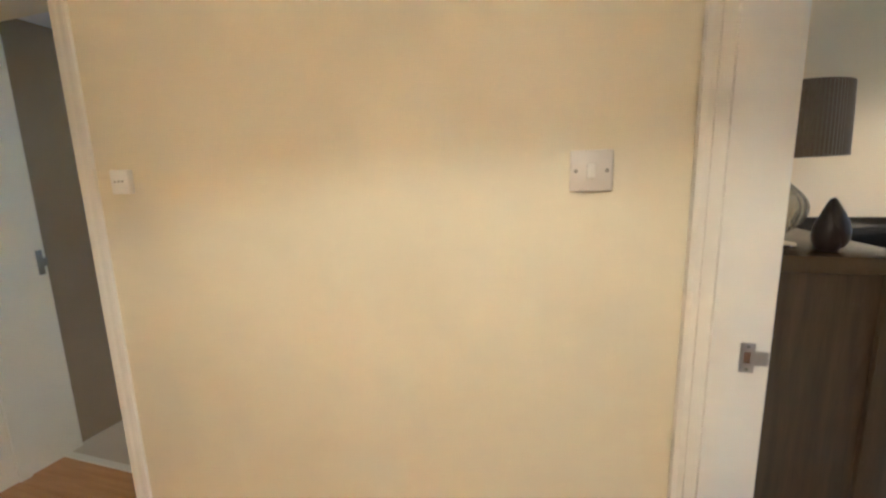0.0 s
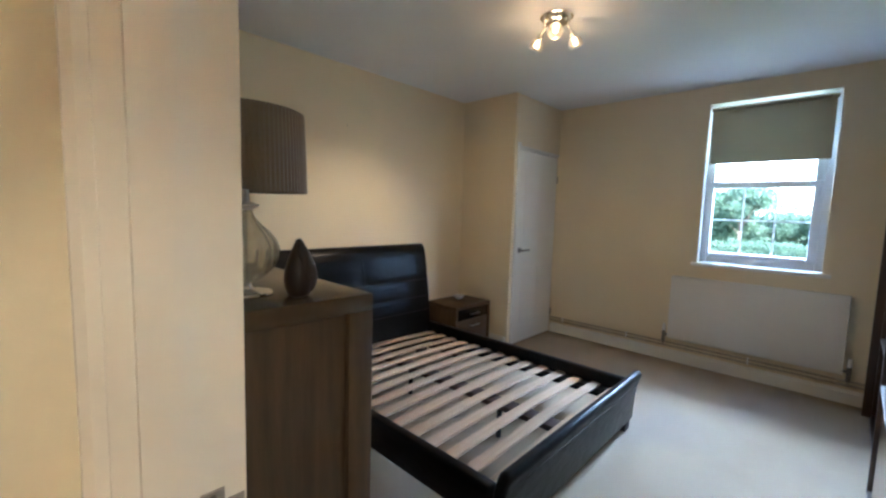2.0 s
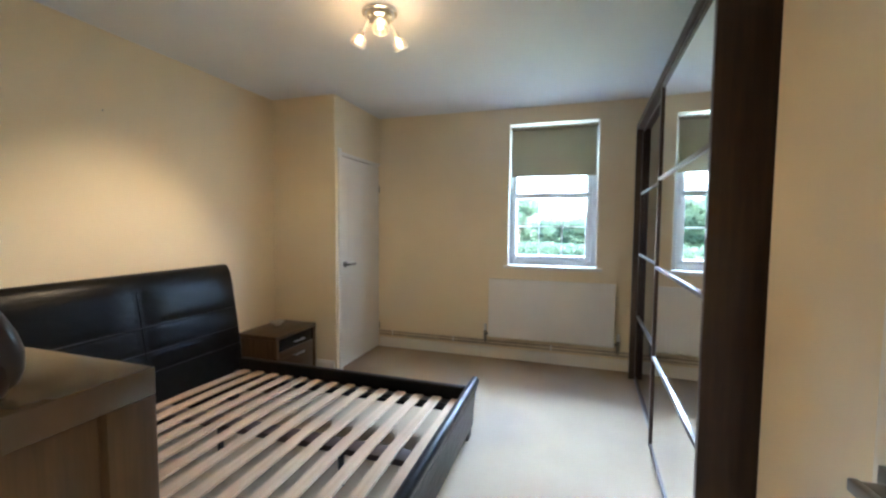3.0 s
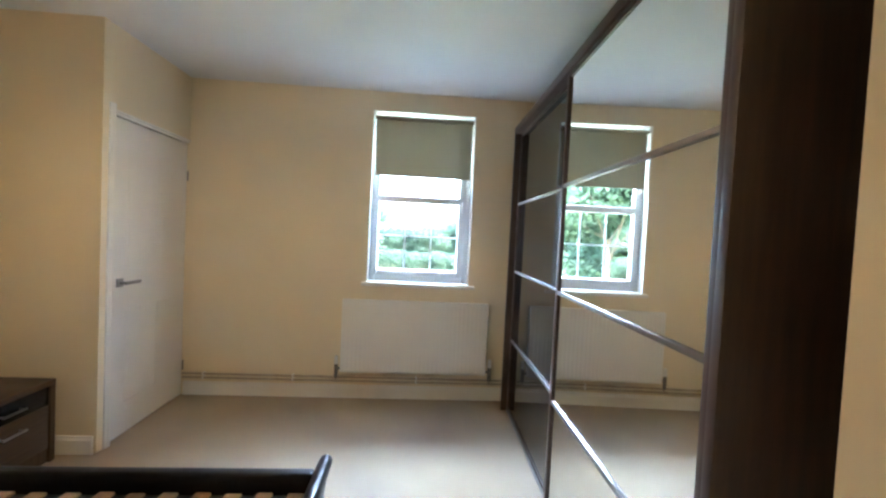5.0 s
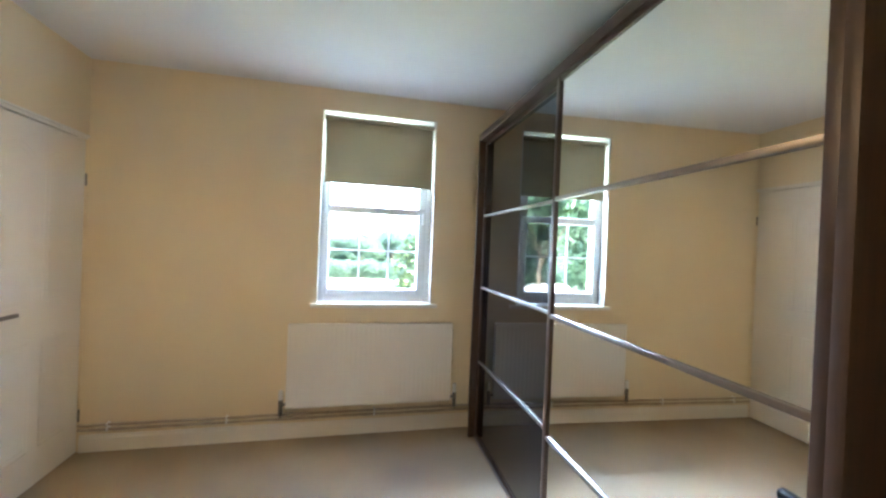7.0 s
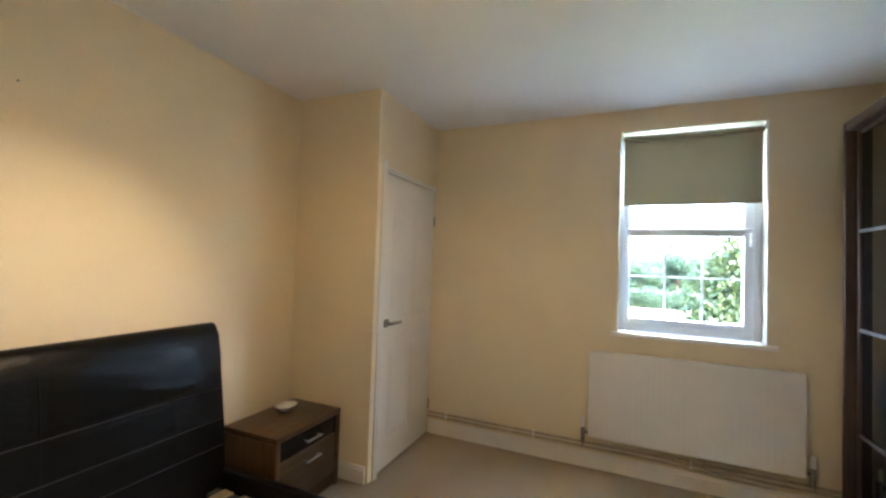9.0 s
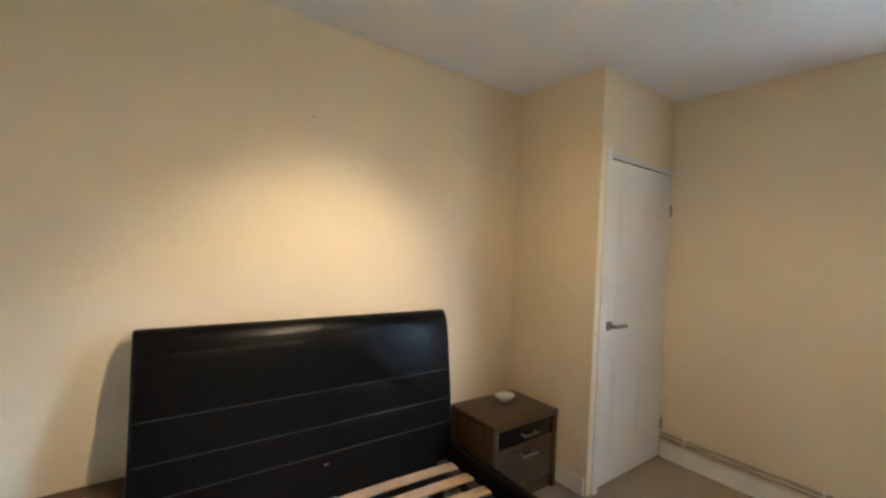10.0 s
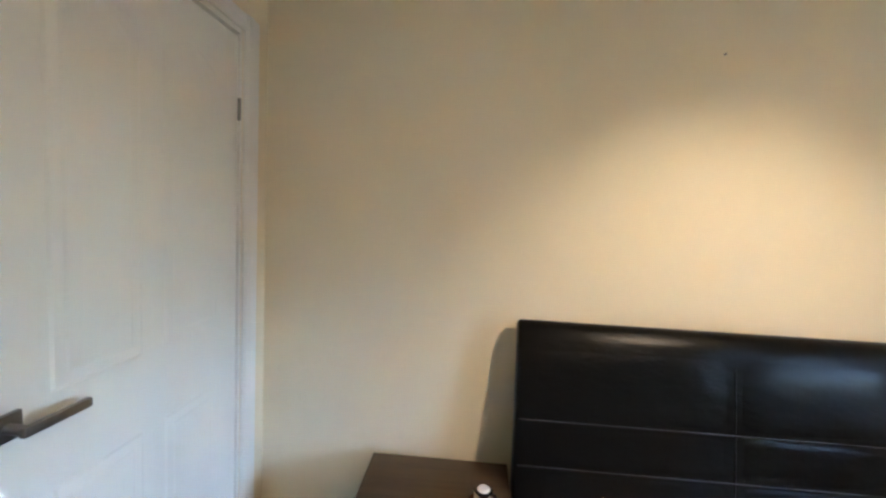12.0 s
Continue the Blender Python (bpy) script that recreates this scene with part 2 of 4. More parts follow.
setting("ceiling_lobby", slab(-0.175, 2.5, 3.10, 4.0, 2.15, 2.17), CEIL, "low white ceiling beyond the hallway opening", "ceiling")
# The opening is unseen, added only to let daylight into the lobby.
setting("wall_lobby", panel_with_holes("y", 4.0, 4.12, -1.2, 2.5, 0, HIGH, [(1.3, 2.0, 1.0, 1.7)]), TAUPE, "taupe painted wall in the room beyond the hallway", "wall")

# ---- materials of the things ----
LEATHER, _t, _b = nodes_of("black_faux_leather", (0.0045, 0.0044, 0.0046), 0.30)
_b.inputs["Specular IOR Level"].default_value = 0.16
_g = noise_node(_t, 180, 4)
_w = noise_node(_t, 3.5, 3)
rough_by(_t, _b, _w, 0.24, 0.40)
_crease = noise_node(_t, 9, 5, (1.0, 1.0, 2.2))
_sum = _t.nodes.new("ShaderNodeMath")
_sum.operation = "MULTIPLY_ADD"
_t.links.new(_g, _sum.inputs[0])
_sum.inputs[1].default_value = 0.05
_t.links.new(_crease, _sum.inputs[2])
bumped(_t, _b, _sum.outputs[0], 0.32, 0.012)
STITCH = nodes_of("grey_seam_piping", (0.014, 0.0135, 0.0135), 0.5)[0]
BLACKGLOSS, _t, _b = nodes_of("black_gloss_drawer", (0.008, 0.0075, 0.008), 0.18)
_b.inputs["Specular IOR Level"].default_value = 0.28
CHROME = nodes_of("polished_chrome", (0.82, 0.82, 0.82), 0.16, 1.0)[0]
STEEL, _t, _b = nodes_of("brushed_steel", (0.26, 0.247, 0.23), 0.32, 1.0)
rough_by(_t, _b, noise_node(_t, 60, 3, (1, 1, 8)), 0.24, 0.42)
HINGE = nodes_of("dull_steel_hinge", (0.28, 0.27, 0.25), 0.4, 1.0)[0]
ALU = nodes_of("satin_aluminium_strip", (0.52, 0.49, 0.47), 0.34, 1.0)[0]
STRIP = nodes_of("bronzed_metal_strip", (0.26, 0.235, 0.22), 0.40, 1.0)[0]
MIRROR = nodes_of("silvered_mirror", (0.86, 0.87, 0.84), 0.015, 1.0)[0]
NICKEL = nodes_of("satin_nickel", (0.80, 0.78, 0.74), 0.42, 1.0)[0]
BLACKGLASS, _t, _b = nodes_of("black_lacquered_glass", (0.006, 0.006, 0.0065), 0.03)
_b.inputs["IOR"].default_value = 1.72
PLASTIC = nodes_of("white_plastic", (0.78, 0.77, 0.74), 0.32)[0]
BLACKPLASTIC = nodes_of("black_plastic", (0.02, 0.02, 0.02), 0.5)[0]
RADWHITE = paint("white_radiator_enamel", (0.80, 0.78, 0.74), (0.77, 0.75, 0.71), 0.38, 3.0, 60, 0.03)
PIPE = paint("painted_copper_pipe", (0.50, 0.43, 0.33), (0.40, 0.32, 0.23), 0.45, 9.0, 60, 0.1)
UPVC = nodes_of("white_upvc", (0.66, 0.69, 0.73), 0.28)[0]
PUTTY = nodes_of("pale_glazing_bar", (0.72, 0.74, 0.74), 0.5)[0]
CERAMIC = nodes_of("white_glazed_ceramic", (0.80, 0.79, 0.76), 0.18)[0]
BROWNVASE, _t, _b = nodes_of("dark_brown_matt_ceramic", (0.028, 0.017, 0.012), 0.38)
bumped(_t, _b, noise_node(_t, 30, 4, (1, 1, 6)), 0.35, 0.002)
SHADE, _t, _b = nodes_of("taupe_pleated_silk", (0.165, 0.122, 0.082), 0.65)
_b.inputs["Sheen Weight"].default_value = 0.4
bumped(_t, _b, noise_node(_t, 400, 2, (1, 1, 0.2)), 0.3, 0.001)
LAMPGLASS, _t, _b = nodes_of("clear_smoked_glass", (0.86, 0.84, 0.76), 0.04)
_b.inputs["Transmission Weight"].default_value = 0.92
_b.inputs["IOR"].default_value = 1.45
PANE, _t, _b = nodes_of("window_glass", (1, 1, 1), 0.0)
_b.inputs["Transmission Weight"].default_value = 1.0
_b.inputs["IOR"].default_value = 1.05
FABRIC, _t, _b = nodes_of("olive_grey_blind_fabric", (0.37, 0.33, 0.23), 0.9)
_tr = _t.nodes.new("ShaderNodeBsdfTranslucent")
_tr.inputs[0].default_value = (0.46, 0.43, 0.33, 1)
_mx = _t.nodes.new("ShaderNodeMixShader")
_mx.inputs[0].default_value = 0.11
_t.links.new(_b.outputs[0], _mx.inputs[1])
_t.links.new(_tr.outputs[0], _mx.inputs[2])
_t.links.new(_mx.outputs[0], _t.nodes["Material Output"].inputs[0])
bumped(_t, _b, noise_node(_t, 500, 2, (1, 6, 1)), 0.25, 0.001)
JARMAT, _t, _b = nodes_of("cream_and_brown_glaze", (0.5, 0.4, 0.25), 0.22)
_r = ramped(_t, noise_node(_t, 34, 2, (1, 1, 0.8)), 0.53, 0.57)
_t.links.new(mixed(_t, _r, (0.09, 0.035, 0.018), (0.58, 0.45, 0.26)), _b.inputs["Base Color"])
BULB, _t, _b = nodes_of("lit_bulb", (1.0, 0.7, 0.35), 0.4)
_b.inputs["Emission Color"].default_value = (1.0, 0.60, 0.24, 1)
_b.inputs["Emission Strength"].default_value = 0.9
TUMBLER, _t, _b = nodes_of("clear_glass_tumbler", (1.0, 0.94, 0.84), 0.28)
_b.inputs["Transmission Weight"].default_value = 1.0
_b.inputs["IOR"].default_value = 1.3
HALLSHADE, _t, _b = nodes_of("linen_pendant_shade", (0.62, 0.55, 0.44), 0.9)
_tr = _t.nodes.new("ShaderNodeBsdfTranslucent")
_tr.inputs[0].default_value = (0.80, 0.72, 0.60, 1)
_mx = _t.nodes.new("ShaderNodeMixShader")
_mx.inputs[0].default_value = 0.7
_t.links.new(_b.outputs[0], _mx.inputs[1])
_t.links.new(_tr.outputs[0], _mx.inputs[2])
_t.links.new(_mx.outputs[0], _t.nodes["Material Output"].inputs[0])


# ---- doors and joinery ----
def lever(parent, at, along, out, material=STEEL):
    """A lever handle on a square rose: along is the way the lever points, out the way it stands off the door."""
    a, o, p = Vector(along), Vector(out), Vector(at)
    up = Vector((0, 0, 1))

    def block(c, la, lo, lz, edge):
        bm = bmesh.new()
        box_in(bm, -la, la, -lo, lo, -lz, lz)
        rounded(bm, edge)
        m = Matrix((a, o, up)).transposed().to_4x4()
        bmesh.ops.transform(bm, matrix=Matrix.Translation(c) @ m, verts=bm.verts)
        return bm
    rose = part("rose", block(p + o * 0.005, 0.026, 0.005, 0.026, 0.002), material, parent, "square brushed steel rose")
    bm = bmesh.new()
    rod(bm, p + o * 0.008, p + o * 0.052, 0.010)
    part("neck", bm, material, rose)
    part("grip", block(p + o * 0.050 + a * 0.055, 0.066, 0.007, 0.010, 0.003), material, rose, "straight flat steel lever")


def raised_panel(u0, u1, z0, z1, arch):
    """One moulded field of a door leaf, standing a little proud of t=0 towards -t."""
    bm = bmesh.new()
    for inset, t0, t1 in ((0.0, -0.0024, 0.0), (0.030, -0.0040, -0.0024)):
        a, b, c, d = u0 + inset, u1 - inset, z0 + inset, z1 - inset
        n = 12 if arch else 1
        top = [(b + (a - b) * i / n, d + (arch * math.sin(math.pi * i / n) - arch if arch else 0)) for i in range(n + 1)]
        ring = [(a, c), (b, c), *top]
        lo = [bm.verts.new((u, t1 + 0.0005, z)) for u, z in ring]
        s = 0.010
        mu, mz = (a + b) / 2, (c + d) / 2
        hi = [bm.verts.new((u + (s if u < mu else -s), t0, z + (s if z < mz else -s))) for u, z in ring]
        k = len(ring)
        for i in range(k):
            bm.faces.new((lo[i], lo[(i + 1) % k], hi[(i + 1) % k], hi[i]))
        bm.faces.new(hi)
    return bm


PANELS = [(0.11, 0.345, 0.20, 0.80, 0), (0.415, 0.65, 0.20, 0.80, 0),
          (0.11, 0.345, 1.00, 1.86, 0.05), (0.415, 0.65, 1.00, 1.86, 0.05)]


def door(name, label, hinge, turn, width=0.762, height=1.979, mirrored=False, both=False):
    """A moulded leaf whose hinge edge stands at hinge; turn is the way the leaf runs from it."""
    ob = tagged(new(name), label, "door", kind="structure")
    ob.matrix_world = pose(*hinge, 0, 0, turn)
    flip = -1 if mirrored else 1
    leaf = part("leaf", slab(0, width, *sorted((0.0, flip * 0.036)), 0, height, 0.0015, 1), GLOSS, ob, "white moulded panel leaf", smooth=False)
    for field in PANELS:
        bm = raised_panel(*field)
        bmesh.ops.scale(bm, vec=(1, flip, 1), verts=bm.verts)
        part("panel", bm, GLOSS, leaf, smooth=False)
    return ob


def hinge_plate(parent, u, t, z):
    bm = bmesh.new()
    rod(bm, (u, t, z - 0.038), (u, t, z + 0.038), 0.006)
    part("hinge", bm, HINGE, parent, "dull steel butt hinge")


# Cupboard door in the corner beside the window wall: hinged by the outer wall.
cup = door("door_cupboard", "closed white moulded cupboard door with a steel lever", (5.985, 4.522, 0.008), 0)
lever(cup, (0.052, -0.001, 0.976), (1, 0, 0), (0, -1, 0))
for z in (0.23, 1.735):
    hinge_plate(cup, 0.768, -0.003, z)

# Side door near the head of the bed.
side = door("door_side", "closed white moulded door with a steel lever", (2.706, 4.994, 0.008), -90, mirrored=True)
lever(side, (0.734, 0.001, 0.975), (-1, 0, 0), (0, 1, 0))
for z in (0.23, 1.735):
    hinge_plate(side, -0.004, 0.004, z)

# Entrance door, standing open into the room.
entry = door("door_entrance", "white moulded entrance door standing wide open", (2.686, 1.968, 0.008), 5.0, mirrored=True)
lever(entry, (0.712, 0.001, 0.985), (-1, 0, 0), (0, 1, 0))
for z in (0.23, 1.735):
    hinge_plate(entry, -0.004, 0.004, z)


def moulding(depth, width):
    """Section of an architrave: (across, out)."""
    return [(0, 0), (width, 0), (width, depth * 0.55), (width * 0.86, depth * 0.75), (width * 0.6, depth * 0.8), (width * 0.45, depth), (width * 0.12, depth), (0, depth * 0.6)]


def upright(name, label, x, y, across, out, z0, z1, width=0.06, depth=0.018):
    """An architrave upright: across and out are unit (x, y) directions."""
    pts = [(x + across[0] * u + out[0] * d, y + across[1] * u + out[1] * d) for u, d in moulding(depth, width)]
    return setting(name, extruded(pts, z0, z1, "z"), GLOSS, label, "architrave")


def header_trim(name, label, axis, at, u0, u1, z, out, width=0.06, depth=0.018):
    if axis == "x":
        bm = extruded([(at + out * d, z + w) for w, d in moulding(depth, width)], u0, u1, "y")
    else:
        bm = extruded([(at + out * d, z + w) for w, d in moulding(depth, width)], u0, u1, "x")
    return setting(name, bm, GLOSS, label, "architrave")


# Cupboard frame
upright("trim_cupboard", "white painted architrave of the cupboard door", 5.965, 4.514, (-1, 0), (0, -1), 0, 2.055, 0.045, 0.016)
header_trim("trim_cupboard_head", "white painted architrave over the cupboard door", "y", 4.514, 5.967, 6.764, 2.012, -1, 0.014, 0.007)
setting("jamb_cupboard", slab(5.966, 5.982, 4.518, 4.612, 0, 2.0), GLOSS, "white painted cupboard door lining", "door lining")
setting("jamb_cupboard_head", slab(5.966, 6.762, 4.518, 4.612, 1.997, 2.014), GLOSS, "white painted cupboard door lining", "door lining")
setting("cupboard_stop", slab(5.982, 6.762, 4.562, 4.60, 0.0, 1.997), GLOSS, "white painted cupboard back board", "door lining")
# Side door frame
upright("trim_side", "white painted architrave of the side door", 2.716, 5.010, (0, 1), (1, 0), 0, 2.07, 0.09, 0.016)
upright("trim_side_far", "white painted architrave of the side door", 2.716, 4.215, (0, -1), (1, 0), 0, 2.07, 0.06, 0.016)
header_trim("trim_side_head", "white painted architrave over the side door", "x", 2.716, 4.217, 5.008, 2.012, 1, 0.058, 0.016)
setting("jamb_side", slab(2.60, 2.714, 4.998, 5.009, 0, 2.0), GLOSS, "white painted side door lining", "door lining")
setting("jamb_side_far", slab(2.60, 2.714, 4.216, 4.229, 0, 2.0), GLOSS, "white painted side door lining", "door lining")
setting("jamb_side_head", slab(2.60, 2.714, 4.216, 5.009, 1.997, 2.014), GLOSS, "white painted side door lining", "door lining")
setting("side_stop", slab(2.60, 2.664, 4.229, 4.998, 0.0, 1.997), GLOSS, "white painted board behind the side door", "door lining")
# Entrance doorway
_j = slab(2.553, 2.677, 2.730, 2.744, 0, 2.005)
box_in(_j, 2.575, 2.616, 2.718, 2.730, 0, 1.99)
JN = setting("jamb_entrance", _j, GLOSS, "white painted door lining, chipped beside the latch", "door lining")
_j = slab(2.553, 2.677, 1.966, 1.980, 0, 2.005)
box_in(_j, 2.575, 2.640, 1.980, 1.992, 0, 1.99)
setting("jamb_entrance_far", _j, GLOSS, "white painted door lining", "door lining")
setting("jamb_entrance_head", slab(2.553, 2.677, 1.966, 2.744, 2.005, 2.018), GLOSS, "white painted door lining", "door lining")
upright("trim_entrance", "white painted architrave round the entrance doorway", 2.554, 2.738, (0, 1), (-1, 0), 0, 2.07, 0.060, 0.020)
upright("trim_entrance_far", "white painted architrave round the entrance doorway", 2.554, 1.972, (0, -1), (-1, 0), 0, 2.07, 0.060, 0.020)
header_trim("trim_entrance_head", "white painted architrave over the entrance doorway", "x", 2.554, 1.972, 2.738, 2.008, -1, 0.060, 0.020)
strike = thing("strike_plate", (2.640, 2.730, 1.007), "brushed steel latch keep screwed to the door lining", "strike plate")
_p = panel_with_holes("y", -0.0025, 0.0, -0.012, 0.012, -0.03, 0.03, [(-0.006, 0.006, -0.012, 0.012)])
part("plate", _p, ALU, strike)
part("lip", slab(0.012, 0.034, -0.003, 0.0, -0.014, 0.014, 0.001), ALU, strike)
# Flat sheet, no depth: the latch hole's shade is put into its dark colour.
part("recess", slab(-0.006, 0.006, -0.0008, -0.0002, -0.012, 0.012), nodes_of("latch_hole_dark_brown", (0.10, 0.05, 0.03), 0.8)[0], strike, "flat dark brown sheet for the shaded latch hole")
for z in (-0.023, 0.023):
    _p = bmesh.new()
    rod(_p, (0, -0.0024, z), (0, -0.0034, z), 0.0035, seg=12)
    part("screw", _p, HINGE, strike)

# Lobby opening at the far end of the hallway wall
upright("trim_lobby", "white painted architrave of the opening down the hallway", 0.835, 2.799, (1, 0), (0, -1), 0, 2.11, 0.06, 0.018)
upright("trim_lobby_far", "white painted architrave of the opening down the hallway", -0.15, 2.799, (-1, 0), (0, -1), 0, 2.11, 0.06, 0.018)
header_trim("trim_lobby_head", "white painted architrave over the hallway opening", "y", 2.799, -0.15, 0.835, 2.05, -1, 0.06, 0.018)
_j = slab(-0.158, -0.142, 2.80, 3.19, 0, 2.05)
box_in(_j, -0.142, -0.128, 2.92, 2.965, 0, 2.05)
setting("jamb_lobby", _j, GLOSS, "white painted lining of the hallway opening", "door lining")
setting("jamb_lobby_near", slab(0.822, 0.838, 2.802, 3.10, 0, 2.05), GLOSS, "white painted lining of the hallway opening", "door lining")
setting("lobby_threshold", slab(-0.14, 0.84, 3.10, 3.135, 0, 0.010, 0.004), GLOSS, "pale threshold strip", "threshold")
plate = thing("latch_keep", (-0.141, 3.165, 1.01), "steel latch keep on the hallway door lining", "strike plate")
part("plate", slab(0, 0.003, -0.013, 0.013, -0.06, 0.06, 0.001), STEEL, plate)
part("lip", slab(0.002, 0.005, 0.012, 0.03, -0.02, 0.02, 0.001), STEEL, plate)


# ---- skirting boards ----
def skirting(name, axis, at, u0, u1, out, high=0.125):
    prof = [(0, 0), (0.016, 0), (0.016, high * 0.78), (0.011, high * 0.88), (0.008, high), (0, high)]
    pts = [(at + out * d, z) for d, z in prof]
    return setting(name, extruded(pts, u0, u1, "y" if axis == "x" else "x"), GLOSS, "white painted skirting board", "skirting")


skirting("baseboard_east", "x", 6.764, 1.38, 4.513, -1, 0.108)
skirting("baseboard_north", "y", 5.179, 2.735, 5.873, -1)
skirting("baseboard_cupboard", "x", 5.874, 4.53, 5.162, -1, 0.105)
skirting("baseboard_south", "y", 1.931, 2.97, 4.085, 1)
skirting("baseboard_west", "x", 2.716, 3.96, 4.155, 1)
skirting("baseboard_hall", "y", 2.799, 0.897, 2.53, -1)
skirting("baseboard_lobby", "y", 3.999, -1.2, 2.4, -1)

# ---- window ----
WX = 6.862
win = tagged(new("window_1"), "white plastic casement window with glazing bars", "window", kind="structure")
Y0, Y1, Z0, Z1 = 2.252, 3.093, 0.965, 2.363


def bar(y0, y1, z0, z1, x0=WX, x1=WX + 0.07, edge=0.006):
    return slab(x0, x1, y0, y1, z0, z1, edge)


part("window_frame", bar(Y0, Y0 + 0.05, Z0, Z1), UPVC, win, "white plastic frame upright")
part("window_frame", bar(Y1 - 0.05, Y1, Z0, Z1), UPVC, win, "white plastic frame upright")
part("window_frame", bar(Y0 + 0.05, Y1 - 0.05, Z0, Z0 + 0.06), UPVC, win, "white plastic frame bottom rail")
part("window_frame", bar(Y0 + 0.05, Y1 - 0.05, Z1 - 0.05, Z1), UPVC, win, "white plastic frame top rail")
part("transom", bar(Y0 + 0.05, Y1 - 0.05, 1.654, 1.690, WX - 0.006), UPVC, win, "white plastic transom")
for y0, y1 in ((Y0 + 0.045, Y0 + 0.102), (Y1 - 0.070, Y1 - 0.045)):
    part("sash", bar(y0, y1, 1.690, Z1 - 0.045, WX - 0.004, WX + 0.05), UPVC, win, "white plastic fanlight stile")
part("sash", bar(Y0 + 0.102, Y1 - 0.070, 1.634, 1.658, WX - 0.010, WX + 0.05), UPVC, win, "white plastic casement rail")
sash = part("sash", bar(Y0 + 0.045, Y0 + 0.102, 1.02, 1.656, WX - 0.012, WX + 0.05), UPVC, win, "white plastic casement stile")
part("sash", bar(Y1 - 0.070, Y1 - 0.045, 1.02, 1.656, WX - 0.012, WX + 0.05), UPVC, win, "white plastic casement stile")
part("sash", bar(Y0 + 0.102, Y1 - 0.070, 1.02, 1.062, WX - 0.012, WX + 0.05), UPVC, win, "white plastic casement rail")
for k in (1, 2):
    y = Y0 + 0.102 + (Y1 - Y0 - 0.172) * k / 3
    part("glazing_bar", bar(y - 0.0065, y + 0.0065, 1.062, 1.636, WX + 0.020, WX + 0.032, 0.002), PUTTY, win)
part("glazing_bar", bar(Y0 + 0.102, Y1 - 0.070, 1.348, 1.361, WX + 0.021, WX + 0.031, 0.002), PUTTY, win)
for nm, z0, z1 in (("pane", 1.055, 1.64), ("pane", 1.686, 2.32)):
    g = part(nm, slab(WX + 0.034, WX + 0.040, Y0 + 0.045, Y1 - 0.045, z0, z1), PANE, win, "clear window pane", smooth=False)
    g.visible_shadow = False
part("catch", slab(WX - 0.045, WX - 0.010, Y0 + 0.055, Y0 + 0.075, 1.57, 1.66, 0.004), UPVC, win, "white casement fastener")
setting("window_board", slab(6.745, WX + 0.01, 2.20, 3.135, 0.932, 0.963, 0.006), GLOSS, "white painted window board", "window sill")
for y0, y1 in ((2.2505, 2.256), (3.089, 3.0945)):
    setting("window_reveal", slab(6.766, WX, y0, y1, 0.963, 2.364), GLOSS, "white painted window reveal", "window reveal")
setting("window_reveal_head", slab(6.766, WX, 2.256, 3.089, 2.358, 2.364), GLOSS, "white painted window reveal", "window reveal")
setting("outer_sill", slab(WX + 0.07, 7.16, 2.20, 3.14, 0.90, 0.955, 0.005), nodes_of("stone_outer_sill", (0.42, 0.40, 0.36), 0.9)[0], "weathered stone outer sill", "window sill")

blind = thing("roller_blind", (6.795, 2.672, 2.335), "olive grey roller blind drawn a third down", "blind")
_p = extruded([(0.012 + 0.0008 * math.sin(i * 0.9), -0.482 + 0.462 * i / 12) for i in range(13)] +
              [(0.0105 + 0.0008 * math.sin(i * 0.9), -0.482 + 0.462 * i / 12) for i in range(12, -1, -1)], -0.397, 0.397, "y")
part("cloth", _p, FABRIC, blind, "olive grey blind cloth")
_p = bmesh.new()
rod(_p, (0.0, -0.405, -0.020), (0.0, 0.405, -0.020), 0.015, seg=24)
part("roller", _p, FABRIC, blind)
part("bottom_bar", slab(0.007, 0.016, -0.397, 0.397, -0.492, -0.478, 0.002), FABRIC, blind)
for y in (-0.41, 0.41):
    part("bracket", slab(-0.022, 0.022, y - 0.003, y + 0.003, -0.022, 0.026, 0.001), PLASTIC, blind)

# ---- radiator and pipes ----
rad = thing("radiator", (6.706, 2.675, 0.22), "white ribbed panel radiator below the window", "radiator")
_p = bmesh.new()
N = 34
prof = []
for i in range(N * 4 + 1):
    u = -0.59 + 1.18 * i / (N * 4)
    prof.append((u, -0.0019 * (1 if i % 4 in (1, 2) else 0)))
lo, hi = [], []
for k, (z, d) in enumerate(((0.02, 0.0), (0.05, 1.0), (0.56, 1.0), (0.585, 0.0))):
    row = [_p.verts.new((0.002 + p * d, u, z)) for u, p in prof]
    if lo:
        for a in range(len(row) - 1):
            _p.faces.new((lo[a], lo[a + 1], row[a + 1], row[a]))
    lo = row
part("front_panel", _p, RADWHITE, rad, "white ribbed steel front")
part("core", slab(0.004, 0.014, -0.59, 0.59, 0.005, 0.60, 0.004), RADWHITE, rad)
part("back_panel", slab(0.034, 0.042, -0.585, 0.585, 0.01, 0.595, 0.003), RADWHITE, rad)
_p = bmesh.new()
for i in range(48):
    y = -0.565 + 1.13 * i / 47
    box_in(_p, 0.015, 0.033, y - 0.004, y + 0.004, 0.04, 0.57)
part("convector_fins", _p, RADWHITE, rad)
part("top_grille", slab(0.0, 0.042, -0.592, 0.592, 0.595, 0.603, 0.002), RADWHITE, rad, "white top grille")
for y in (-0.594, 0.594):
    part("side_panel", slab(0.0, 0.042, y - 0.003, y + 0.003, 0.008, 0.60, 0.002), RADWHITE, rad)
